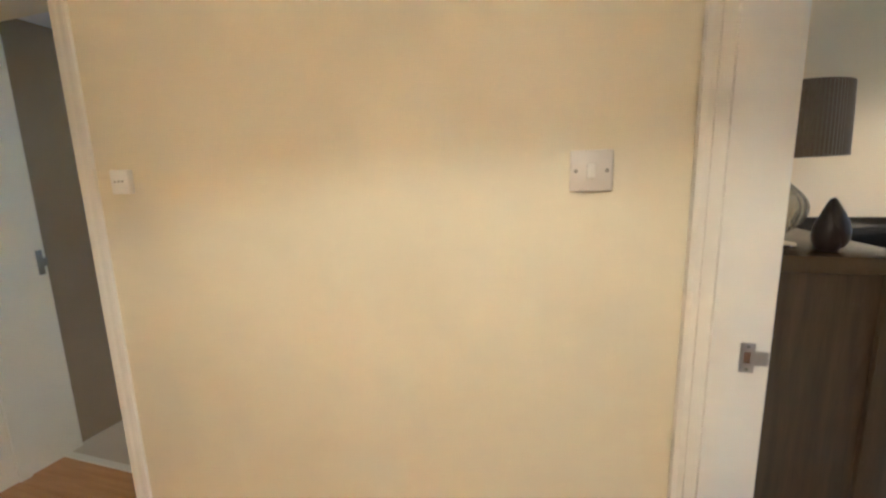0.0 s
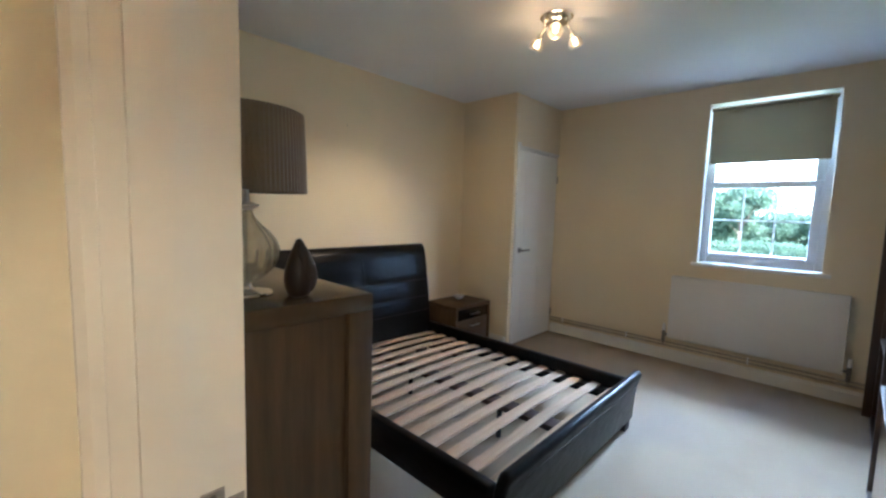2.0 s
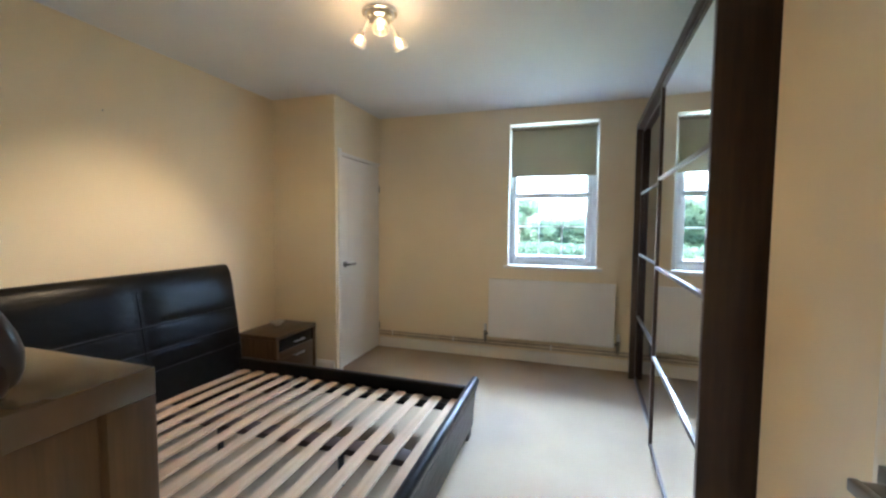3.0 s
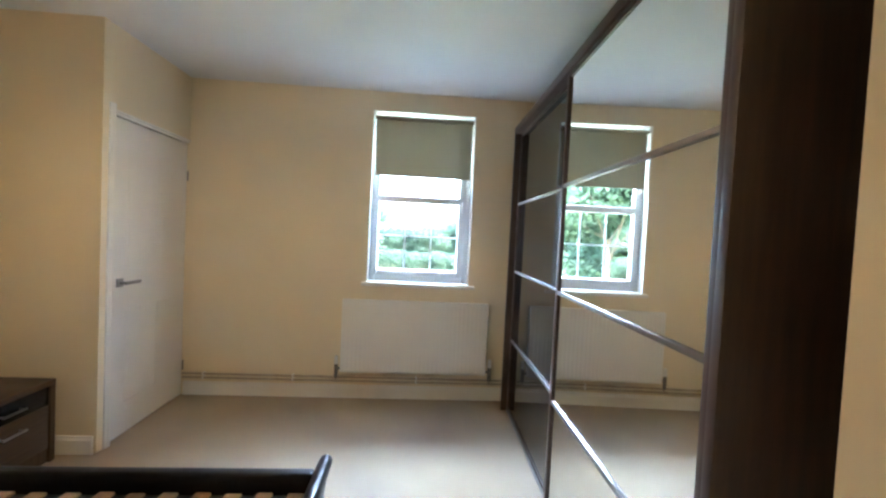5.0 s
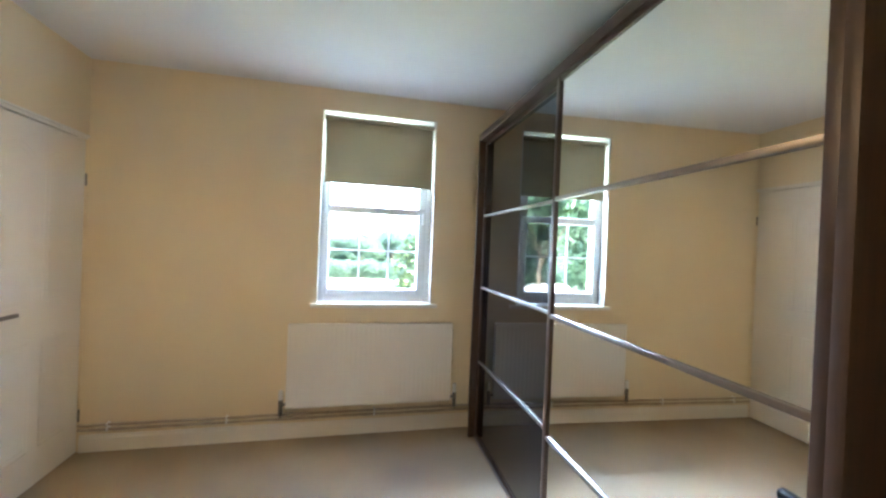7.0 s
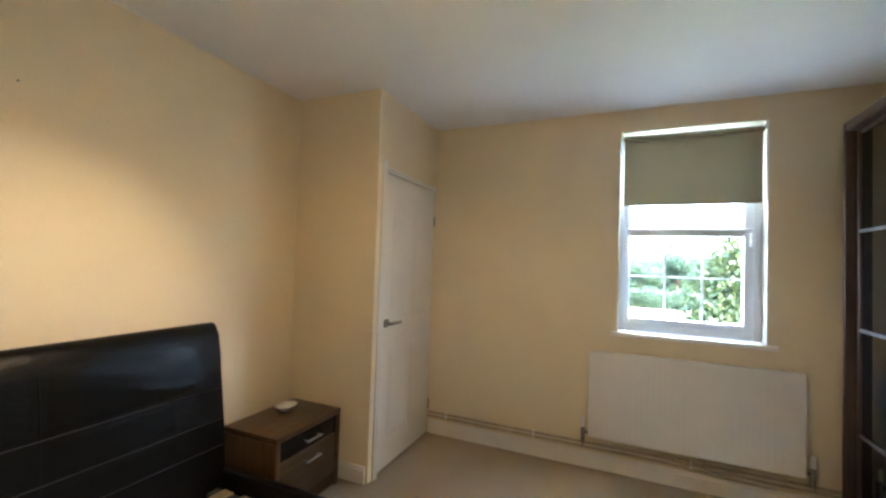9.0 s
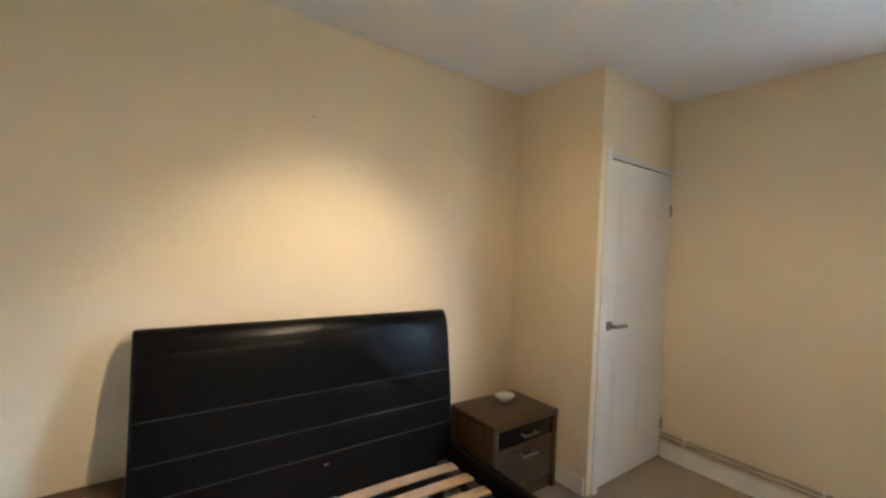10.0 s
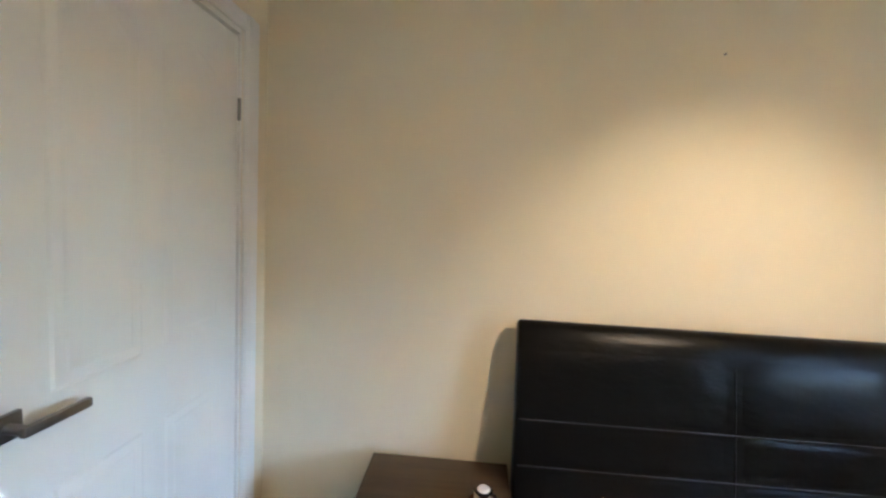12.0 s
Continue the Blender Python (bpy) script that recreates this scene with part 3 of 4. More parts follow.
for y in (-0.63, 0.63):
    _p = bmesh.new()
    rod(_p, (0.018, y, -0.04), (0.018, y, 0.075), 0.014)
    rod(_p, (0.018, y, 0.035), (0.018, y * 0.93, 0.035), 0.010)
    v = part("valve", _p, STEEL, rad, "small metal radiator valve")
    _p = bmesh.new()
    rod(_p, (0.018, y, 0.07), (0.018, y, 0.135), 0.017, 0.014)
    part("valve_cap", _p, PLASTIC, v, "white plastic valve cap")
for y in (-0.40, 0.40):
    part("wall_bracket", slab(0.042, 0.058, y - 0.015, y + 0.015, 0.06, 0.54, 0.001), HINGE, rad)

for nm, z, y0, y1 in (("heating_pipe", 0.178, 1.385, 4.512), ("heating_pipe", 0.147, 1.385, 4.512)):
    pipe = thing(nm, (6.738, 2.9, z), "painted copper heating pipe clipped along the skirting", "pipe", "heating pipes")
    _p = bmesh.new()
    rod(_p, (0, y0 - 2.9, 0), (0, y1 - 2.9, 0), 0.0085, seg=12)
    part("run", _p, PIPE, pipe)
    for y in (-1.2, -0.25, 0.75, 1.45):
        part("clip", slab(-0.011, 0.027, y - 0.006, y + 0.006, -0.011, 0.011, 0.002), PLASTIC, pipe, "white pipe clip")
for y in (2.045, 3.305):
    tail = thing("radiator_tail", (6.724, y, 0.16), "short painted pipe rising to the radiator valve", "pipe", "radiator tails")
    _p = bmesh.new()
    rod(_p, (0, 0, 0.0), (0, 0, 0.03), 0.0085, seg=12)
    rod(_p, (0, 0, 0.006), (0.014, 0, 0.006), 0.0085, seg=12)
    part("run", _p, PIPE, tail)

# ---- bed ----
bed = thing("bed", (4.47, 4.05, 0), "black faux leather sleigh bed frame with bare slats", "bed")
BW = 0.735


def shell(points, thick):
    """Closed outline (y, z) of a curved upholstered board of even thickness."""
    front, back = [], []
    for i, (y, z) in enumerate(points):
        a, b = points[max(i - 1, 0)], points[min(i + 1, len(points) - 1)]
        d = Vector((b[0] - a[0], b[1] - a[1])).normalized()
        front.append((y + d.y * thick / 2, z - d.x * thick / 2))
        back.append((y - d.y * thick / 2, z + d.x * thick / 2))
    cap = []
    a, b = points[-2], points[-1]
    d = Vector((b[0] - a[0], b[1] - a[1])).normalized()
    for k in range(1, 6):
        t = math.pi * k / 6
        cap.append((b[0] + thick / 2 * (d.y * math.cos(t) + d.x * math.sin(t)), b[1] + thick / 2 * (-d.x * math.cos(t) + d.y * math.sin(t))))
    return front + cap + list(reversed(back))


def upholstered(outline, half, edge=0.014):
    bm = extruded(outline, -half, half, "x")
    ends = [e for e in bm.edges if abs(e.verts[0].co.x - e.verts[1].co.x) < 1e-6]
    bmesh.ops.bevel(bm, geom=ends, offset=edge, segments=3, affect="EDGES", profile=0.5)
    return bm


# headboard: leans back and curls towards the wall at the top
HB = [(0.925, 0.07), (0.93, 0.20), (0.938, 0.34), (0.952, 0.48), (0.972, 0.62), (0.994, 0.76), (1.012, 0.88), (1.030, 0.97), (1.050, 1.005)]
hb = part("headboard", upholstered(shell(HB, 0.075), 0.742), LEATHER, bed, "black leather headboard with horizontal seams")


def on_headboard(z):
    for (ya, za), (yb, zb) in zip(HB, HB[1:]):
        if za <= z <= zb:
            return ya + (yb - ya) * (z - za) / (zb - za) - 0.0375
    return HB[-1][0]


def cushion(x0, x1, z0, z1, puff, lean):
    """A padded field of the headboard: proud in its middle, falling to the seams, leaning a little across its width."""
    bm = bmesh.new()
    nx, nz = 12, 10
    grid = []
    for k in range(nz + 1):
        v = k / nz
        z = z0 + (z1 - z0) * v
        row = []
        for m in range(nx + 1):
            u = m / nx
            edge = min(1.0, 7 * min(u, 1 - u)) ** 0.5 * min(1.0, 5 * min(v, 1 - v)) ** 0.5
            row.append(bm.verts.new((x0 + (x1 - x0) * u, on_headboard(z) + 0.002 - edge * (puff + lean * (u - 0.5)), z)))
        grid.append(row)
    for a, b in zip(grid, grid[1:]):
        for m in range(nx):
            bm.faces.new((a[m], a[m + 1], b[m + 1], b[m]))
    return bm


for z0, z1, puff in ((0.715, 0.975, 0.006), (0.559, 0.709, 0.004), (0.431, 0.553, 0.004)):
    part("cushion", cushion(-0.728, -0.004, z0, z1, puff, 0.004), LEATHER, hb, "padded black leather field")
    part("cushion", cushion(0.004, 0.728, z0, z1, puff, -0.010), LEATHER, hb, "padded black leather field")
for z in (0.712, 0.556, 0.428):
    _p = bmesh.new()
    rod(_p, (-0.728, on_headboard(z) - 0.001, z), (0.728, on_headboard(z) - 0.001, z), 0.0028, seg=8)
    part("seam", _p, STITCH, hb, "grey stitched seam")
_p = bmesh.new()
zs = [0.30 + 0.09 * i for i in range(8)]
for a, b in zip(zs, zs[1:]):
    rod(_p, (0.0, on_headboard(a), a), (0.0, on_headboard(b), b), 0.003, seg=6)
part("seam", _p, LEATHER, hb, "upright stitched seam")
part("catch", slab(-0.010, 0.010, on_headboard(0.38) - 0.003, on_headboard(0.38) + 0.004, 0.377, 0.384, 0.001), nodes_of("dull_metal_catch", (0.12, 0.12, 0.12), 0.5)[0], hb, "small dull metal catch")

# footboard: leans out and rolls over at the top
FB = [(-0.957, 0.065), (-0.959, 0.15), (-0.964, 0.22), (-0.972, 0.285), (-0.984, 0.335), (-0.994, 0.356)]
fb = part("footboard", upholstered(list(shell([(-y, z) for y, z in FB], 0.056)), 0.742), LEATHER, bed, "black leather footboard leaning outwards")
for v in fb.data.vertices:
    v.co.y = -v.co.y
fb.data.flip_normals()
_p = bmesh.new()
rod(_p, (-0.728, -1.0045, 0.300), (0.728, -1.0045, 0.300), 0.0032, seg=8)
part("seam", _p, STITCH, fb, "grey stitched seam")
for x in (-BW, BW):
    part("side_rail", slab(x - 0.03 if x < 0 else x - 0.03, x + 0.03, -0.940, 0.91, 0.130, 0.305, 0.014, 3), LEATHER, bed, "black leather side rail")
    part("slat_ledge", slab(x + (0.045 if x < 0 else -0.105), x + (0.105 if x < 0 else -0.045), -0.93, 0.90, 0.190, 0.223), BLACKPLASTIC, bed)
part("centre_rail", slab(-0.05, 0.05, -0.93, 0.885, 0.198, 0.230, 0.003), DARKWOOD, bed, "dark stained centre board")
for x, y in ((-0.66, -0.945), (0.66, -0.945), (-0.66, 0.93), (0.66, 0.93)):
    part("foot", slab(x - 0.04, x + 0.04, y - 0.035, y + 0.035, 0, 0.07, 0.006), BLACKPLASTIC, bed, "short black block foot")
for y in (-0.45, 0.35):
    _p = bmesh.new()
    rod(_p, (0, y, 0), (0, y, 0.200), 0.016)
    part("centre_leg", _p, BLACKPLASTIC, bed)

# sprung slats, bowed upwards, in black holders
SLATS = 14
_p = bmesh.new()
L = 0.690
rings = []
for i in range(13):
    u = -L + 2 * L * i / 12
    z = 0.020 * (1 - (u / L) ** 2)
    rings.append([_p.verts.new((u, y, z + h)) for y, h in ((-0.033, 0.0), (0.033, 0.0), (0.033, 0.007), (0.029, 0.010), (-0.029, 0.010), (-0.033, 0.007))])
for a, b in zip(rings, rings[1:]):
    for i in range(6):
        _p.faces.new((a[i], a[(i + 1) % 6], b[(i + 1) % 6], b[i]))
_p.faces.new(list(reversed(rings[0])))
_p.faces.new(rings[-1])
slat_mesh = mesh_of("slat", _p, BEECH, False)
for i in range(SLATS):
    y = -0.880 + 1.685 * i / (SLATS - 1)
    s = new("slat", slat_mesh)
    s.parent, s.location = bed, (0.004 * math.sin(i * 2.3), y, 0.224)
    s.rotation_euler = (0, 0, 0.004 * math.sin(i * 1.7))


# ---- bedside tables ----
def bow_handle(parent, x, y, z, half=0.062, label="bright metal bow handle"):
    _p = bmesh.new()
    for s in (-1, 1):
        rod(_p, (x + s * half * 0.82, y, z), (x + s * half * 0.82, y - 0.026, z), 0.0045, seg=10)
    box_in(_p, x - half, x + half, y - 0.032, y - 0.024, z - 0.0045, z + 0.0045)
    return part("handle", _p, ALU, parent, label)


def bedside(at, label):
    ob = thing("bedside_table", at, label, "bedside table", "bedside tables")
    w, d, h = 0.262, 0.385, 0.465
    part("top", slab(-w, w, 0, d, h - 0.032, h, 0.003), BEDSIDE_ACROSS, ob, "grey-brown wood veneer top")
    for s in (-1, 1):
        x0, x1 = sorted((s * w, s * (w - 0.032)))
        part("side_panel", slab(x0, x1, 0.002, d, 0, h - 0.032, 0.002), BEDSIDE, ob)
    part("back_panel", slab(-w + 0.032, w - 0.032, d - 0.012, d - 0.002, 0.04, h - 0.032), BEDSIDE, ob)
    part("plinth", slab(-w + 0.032, w - 0.032, 0.02, 0.036, 0.0, 0.06), BEDSIDE, ob)
    part("floor_board", slab(-w + 0.032, w - 0.032, 0.02, d - 0.012, 0.06, 0.078), BEDSIDE, ob)
    top = part("drawer", slab(-w + 0.035, w - 0.035, 0.010, 0.030, 0.328, 0.428, 0.002), BLACKGLOSS, ob, "narrow black gloss drawer")
    bow_handle(top, 0.01, 0.010, 0.376)
    low = part("drawer", slab(-w + 0.035, w - 0.035, 0.010, 0.030, 0.082, 0.324, 0.002), BEDSIDE_ACROSS, ob, "walnut veneer drawer")
    bow_handle(low, 0.01, 0.010, 0.262)
    return ob


bedside((5.55, 4.688, 0), "brown veneer bedside table with a black drawer, holding a dish")
bedside((3.462, 4.738, 0), "brown veneer bedside table with a small jar on top")
dish = thing("dish", (5.615, 4.948, 0.465), "small white scalloped ceramic dish", "dish")
part("bowl", turned([(0.020, 0.0), (0.030, 0.002), (0.047, 0.018), (0.060, 0.032), (0.064, 0.036), (0.060, 0.036), (0.046, 0.030), (0.028, 0.027), (0.004, 0.026)], 40,
                    wave=lambda a, z: 1 + 0.03 * math.sin(8 * a) * min(1, z / 0.03) + 0.10 * math.cos(2 * a)), CERAMIC, dish)
jar = thing("jar", (3.622, 4.840, 0.465), "squat brown and cream glazed jar with a white top", "jar")
part("body", turned([(0.026, 0.0), (0.034, 0.004), (0.042, 0.025), (0.043, 0.045), (0.036, 0.064), (0.024, 0.074), (0.021, 0.078), (0.024, 0.082), (0.024, 0.086), (0.010, 0.088)], 32), JARMAT, jar, "cream and brown glazed body")
part("collar", turned([(0.0235, 0.079), (0.0255, 0.081), (0.0255, 0.086), (0.022, 0.0875)], 32), nodes_of("black_glaze", (0.02, 0.018, 0.016), 0.2)[0], jar, "black collar")
jar.scale = (1.14, 1.14, 0.96)
part("stopper", turned([(0.018, 0.086), (0.018, 0.090), (0.014, 0.094), (0.004, 0.095)], 24), CERAMIC, jar, "white stopper")

# ---- chest of drawers, lamp and vase ----
chest = thing("chest_of_drawers", (2.735, 3.095, 0), "tall grey-brown veneer chest of drawers beside the doorway", "chest of drawers")
CD, CLN, CH = 0.40, 0.76, 1.142
part("top", slab(0, CD, 0, CLN, CH - 0.045, CH, 0.003), WALNUT_TOP, chest, "grey-brown veneer top")
for y0 in (0.0, CLN - 0.045):
    part("front_post", slab(CD - 0.072, CD, y0, y0 + 0.045, 0, CH - 0.045, 0.003), WALNUT, chest, "upright corner post")
    part("back_post", slab(0, 0.06, y0, y0 + 0.045, 0, CH - 0.045, 0.003), WALNUT, chest, "upright corner post")
    part("side_panel", slab(0.06, CD - 0.072, y0 + 0.018, y0 + 0.034, 0.05, CH - 0.045), WALNUT, chest, "recessed veneer side panel")
part("back_panel", slab(0.004, 0.016, 0.045, CLN - 0.045, 0.05, CH - 0.045), WALNUT, chest)
part("plinth", slab(CD - 0.05, CD - 0.02, 0.045, CLN - 0.045, 0, 0.075, 0.002), WALNUT, chest)
for i in range(5):
    z0 = 0.082 + i * 0.203
    d = part("drawer", slab(CD - 0.030, CD - 0.008, 0.048, CLN - 0.048, z0, z0 + 0.198, 0.002), BLACKGLOSS if i == 4 else WALNUT, chest, "black gloss drawer" if i == 4 else "")
    _p = bmesh.new()
    box_in(_p, CD + 0.016, CD + 0.024, CLN / 2 - 0.08, CLN / 2 + 0.08, z0 + 0.098, z0 + 0.107)
    for y in (-0.065, 0.065):
        rod(_p, (CD - 0.008, CLN / 2 + y, z0 + 0.1025), (CD + 0.018, CLN / 2 + y, z0 + 0.1025), 0.0045, seg=10)
    part("handle", _p, ALU, d, "bright metal bow handle")

lamp = thing("table_lamp", (2.882, 3.272, CH), "table lamp with ribbed glass base and pleated brown shade", "lamp")
part("foot", turned([(0.060, 0.0), (0.062, 0.003), (0.060, 0.007), (0.040, 0.011), (0.018, 0.016), (0.011, 0.030)], 48), CHROME, lamp, "round chrome foot")
GL = [(0.012, 0.030), (0.022, 0.034), (0.045, 0.046), (0.065, 0.066), (0.076, 0.092), (0.077, 0.112), (0.070, 0.134), (0.054, 0.156), (0.036, 0.174), (0.024, 0.188), (0.019, 0.200), (0.018, 0.208)]
ribs = lambda a, z: 1 + 0.034 * math.cos(16 * a) * math.sin(math.pi * min(max((z - 0.03) / 0.17, 0), 1))
inner = [(max(r - 0.004, 0.006), z) for r, z in reversed(GL)]
part("base", turned(GL + inner, 96, closed=False, wave=ribs), LAMPGLASS, lamp, "gourd-shaped ribbed clear glass base")
_p = bmesh.new()
rod(_p, (0, 0, 0.03), (0, 0, 0.21), 0.005, seg=12)
part("stem", _p, CHROME, lamp)
part("collar", turned([(0.018, 0.206), (0.021, 0.210), (0.033, 0.216), (0.034, 0.219), (0.030, 0.221), (0.012, 0.224), (0.010, 0.232), (0.010, 0.262), (0.004, 0.264)], 40), NICKEL, lamp, "chrome flared collar")
PLEATS = 84
SH0, SH1 = 0.250, 0.436
pleat = lambda a, z: 1 + 0.016 * (abs(((a * PLEATS / (2 * math.pi)) % 1) * 2 - 1) - 0.5)
out_ = [(0.143, SH0), (0.1425, SH0 + 0.01), (0.140, (SH0 + SH1) / 2), (0.1365, SH1 - 0.01), (0.136, SH1)]
part("shade", turned(out_ + [(r - 0.003, z) for r, z in reversed(out_)], PLEATS * 4, closed=False, wave=pleat), SHADE, lamp, "pleated brown drum shade", smooth=False)
_p = bmesh.new()
for k in range(3):
    a = 2 * math.pi * k / 3
    rod(_p, (0, 0, 0.262), (0.144 * math.cos(a), 0.144 * math.sin(a), 0.30), 0.0015, seg=6)
part("carrier", _p, CHROME, lamp)

vase = thing("vase", (2.968, 3.172, CH), "dark brown teardrop ceramic vase", "vase")
body = [(0.020, 0.0), (0.031, 0.004), (0.042, 0.024), (0.045, 0.042), (0.042, 0.062), (0.034, 0.084), (0.024, 0.106), (0.015, 0.124), (0.008, 0.136), (0.003, 0.140)]
_p = turned(body, 40, wave=lambda a, z: 0.88 + 0.05 * math.cos(a - 0.6))
part("body", _p, BROWNVASE, vase, "dark brown teardrop body")
_p = turned([(0.012, 0.012), (0.024, 0.030), (0.029, 0.052), (0.027, 0.078), (0.020, 0.104), (0.012, 0.126), (0.006, 0.140), (0.002, 0.144)], 28)
bmesh.ops.translate(_p, vec=(0.024, -0.010, 0.0), verts=_p.verts)
bmesh.ops.rotate(_p, cent=(0.02, 0, 0.03), matrix=Matrix.Rotation(radians(-13), 3, "Y"), verts=_p.verts)
part("leaf_fold", _p, BROWNVASE, vase, "overlapping brown petal")
vase.scale = (0.88, 0.88, 1.0)

# ---- wardrobe ----
ward = thing("wardrobe", (4.229, 2.051, 0), "dark brown sliding wardrobe with one mirror door", "wardrobe", turn=-2.09)
WW, WD, WH = 2.375, 0.60, 2.245
for x0, nm in ((0.0, "side_panel"), (WW - 0.03, "side_panel")):
    part(nm, slab(x0, x0 + 0.03, -WD, 0, 0, WH, 0.002), DARKWOOD, ward, "dark wenge veneer side panel")
part("top_panel", slab(0.03, WW - 0.03, -WD, 0, WH - 0.05, WH, 0.002), DARKWOOD, ward, "dark wenge veneer top")
part("back_panel", slab(0.03, WW - 0.03, -WD, -WD + 0.01, 0.02, WH - 0.05), DARKWOOD, ward)
part("base_panel", slab(0.03, WW - 0.03, -WD + 0.01, -0.12, 0.0, 0.06), DARKWOOD, ward)
part("track", slab(0.03, WW - 0.03, -0.075, -0.040, 0.0, 0.008, 0.002), STEEL, ward, "aluminium floor track")


def slider(x0, x1, yf, glass, label):
    z0, z1 = 0.014, WH - 0.052
    d = part("sliding_door", slab(x0, x0 + 0.030, yf - 0.03, yf, z0, z1, 0.003), DARKWOOD, ward, label)
    part("stile", slab(x1 - 0.030, x1, yf - 0.03, yf, z0, z1, 0.003), DARKWOOD, d)
    part("rail", slab(x0 + 0.030, x1 - 0.030, yf - 0.028, yf - 0.002, z0, z0 + 0.022, 0.002), DARKWOOD, d)
    part("rail", slab(x0 + 0.030, x1 - 0.030, yf - 0.028, yf - 0.002, z1 - 0.022, z1, 0.002), DARKWOOD, d)
    cuts = [z0 + 0.022, 0.572, 1.118, 1.645, z1 - 0.022]
    for a, b in zip(cuts, cuts[1:]):
        part("panel", slab(x0 + 0.030, x1 - 0.030, yf - 0.016, yf - 0.010, a, b), glass, d, "mirror glass panel" if glass is MIRROR else "black glass panel", smooth=False)
    for z in cuts[1:-1]:
        part("strip", slab(x0 + 0.028, x1 - 0.028, yf - 0.010, yf + 0.001, z - 0.009, z + 0.009, 0.002), STRIP, d, "slim aluminium strip")
    return d


slider(0.034, 1.165, -0.010, MIRROR, "mirrored sliding door in a dark frame")
slider(1.115, WW - 0.034, -0.045, BLACKGLASS, "black glass sliding door in a dark frame")

# ---- switches ----
sw = thing("light_switch", (2.351, 2.799, 1.368), "white plastic single rocker light switch", "light switch")
part("plate", slab(-0.043, 0.043, -0.011, 0, -0.043, 0.043, 0.003), nodes_of("greyish_white_plastic", (0.66, 0.63, 0.59), 0.35)[0], sw)
part("rocker", slab(-0.009, 0.009, -0.019, -0.010, -0.0155, 0.0155, 0.002), CERAMIC, sw, "small white rocker")
for x in (-0.031, 0.031):
    _p = bmesh.new()
    rod(_p, (x, -0.0105, 0), (x, -0.0120, 0), 0.0042, seg=14)
    part("screw", _p, HINGE, sw, "steel plate screw")
sp = thing("control_plate", (1.012, 2.799, 1.376), "small white plastic control plate in the hallway", "light switch")
part("plate", slab(-0.036, 0.036, -0.020, 0, -0.036, 0.036, 0.004), PLASTIC, sp)
for x in (-0.015, 0.0, 0.015):
    _p = bmesh.new()
    rod(_p, (x, -0.020, 0.002), (x, -0.022, 0.002), 0.003, seg=10)
    part("screw", _p, HINGE, sp)

# ---- ceiling light ----
cl = thing("ceiling_light", (4.73, 3.50, HIGH), "chrome ceiling light with lit glass spot shades", "ceiling light")
part("canopy", turned([(0.004, -0.052), (0.043, -0.050), (0.073, -0.040), (0.082, -0.022), (0.082, 0.0), (0.077, 0.0)], 48), CHROME, cl, "round chrome canopy")
part("ring", turned([(0.083, -0.018), (0.093, -0.014), (0.093, -0.008), (0.083, -0.004)], 48, closed=False), CHROME, cl)
for a in (208, 328, 88):
    ca, sa = math.cos(radians(a)), math.sin(radians(a))
    base = Vector((0.070 * ca, 0.070 * sa, -0.034))
    tip = Vector((0.110 * ca, 0.110 * sa, -0.092))
    way = Vector((0.45 * ca, 0.45 * sa, -1)).normalized()
    _p = bmesh.new()
    rod(_p, base, tip, 0.006, seg=10)
    arm = part("arm", _p, CHROME, cl, "bent chrome arm")
    _p = bmesh.new()
    rod(_p, tip - way * 0.012, tip + way * 0.022, 0.018, 0.020, seg=20)
    part("socket", _p, CHROME, arm)
    g = turned([(0.020, 0.018), (0.034, 0.030), (0.041, 0.052), (0.040, 0.076), (0.038, 0.076), (0.039, 0.052), (0.032, 0.032), (0.018, 0.020)], 28, closed=False, wave=lambda t, z: 1 + 0.03 * math.cos(8 * t))
    q = way.to_track_quat("Z", "Y").to_matrix().to_4x4()
    bmesh.ops.transform(g, matrix=Matrix.Translation(tip) @ q, verts=g.verts)
    o = part("glass_shade", g, TUMBLER, arm, "clear fluted glass shade")
    o.visible_shadow = False
    g = turned([(0.007, 0.024), (0.010, 0.032), (0.013, 0.046), (0.010, 0.058), (0.003, 0.062)], 20)
    bmesh.ops.transform(g, matrix=Matrix.Translation(tip) @ q, verts=g.verts)
    part("bulb", g, BULB, arm, "lit warm bulb")

# ---- hallway pendant ----
pend = thing("hall_pendant", (2.12, 1.22, HIGH), "linen pendant lamp in the hallway", "pendant lamp")
part("rose", turned([(0.05, 0.0), (0.05, -0.015), (0.02, -0.03), (0.004, -0.031)], 32), PLASTIC, pend)
_p = bmesh.new()
rod(_p, (0, 0, -0.03), (0, 0, -0.40), 0.003, seg=8)
part("cord", _p, PLASTIC, pend)
part("shade", turned([(0.20, -0.538), (0.17, -0.30), (0.167, -0.30), (0.197, -0.538)], 48, closed=False), HALLSHADE, pend, "linen drum shade")
nail = thing("wall_nail", (4.414, 5.180, 2.037), "tiny dark nail standing in the cream wall", "nail")
_p = bmesh.new()
rod(_p, (0, 0, 0), (0, -0.006, 0), 0.004, seg=10)
part("head", _p, HINGE, nail)

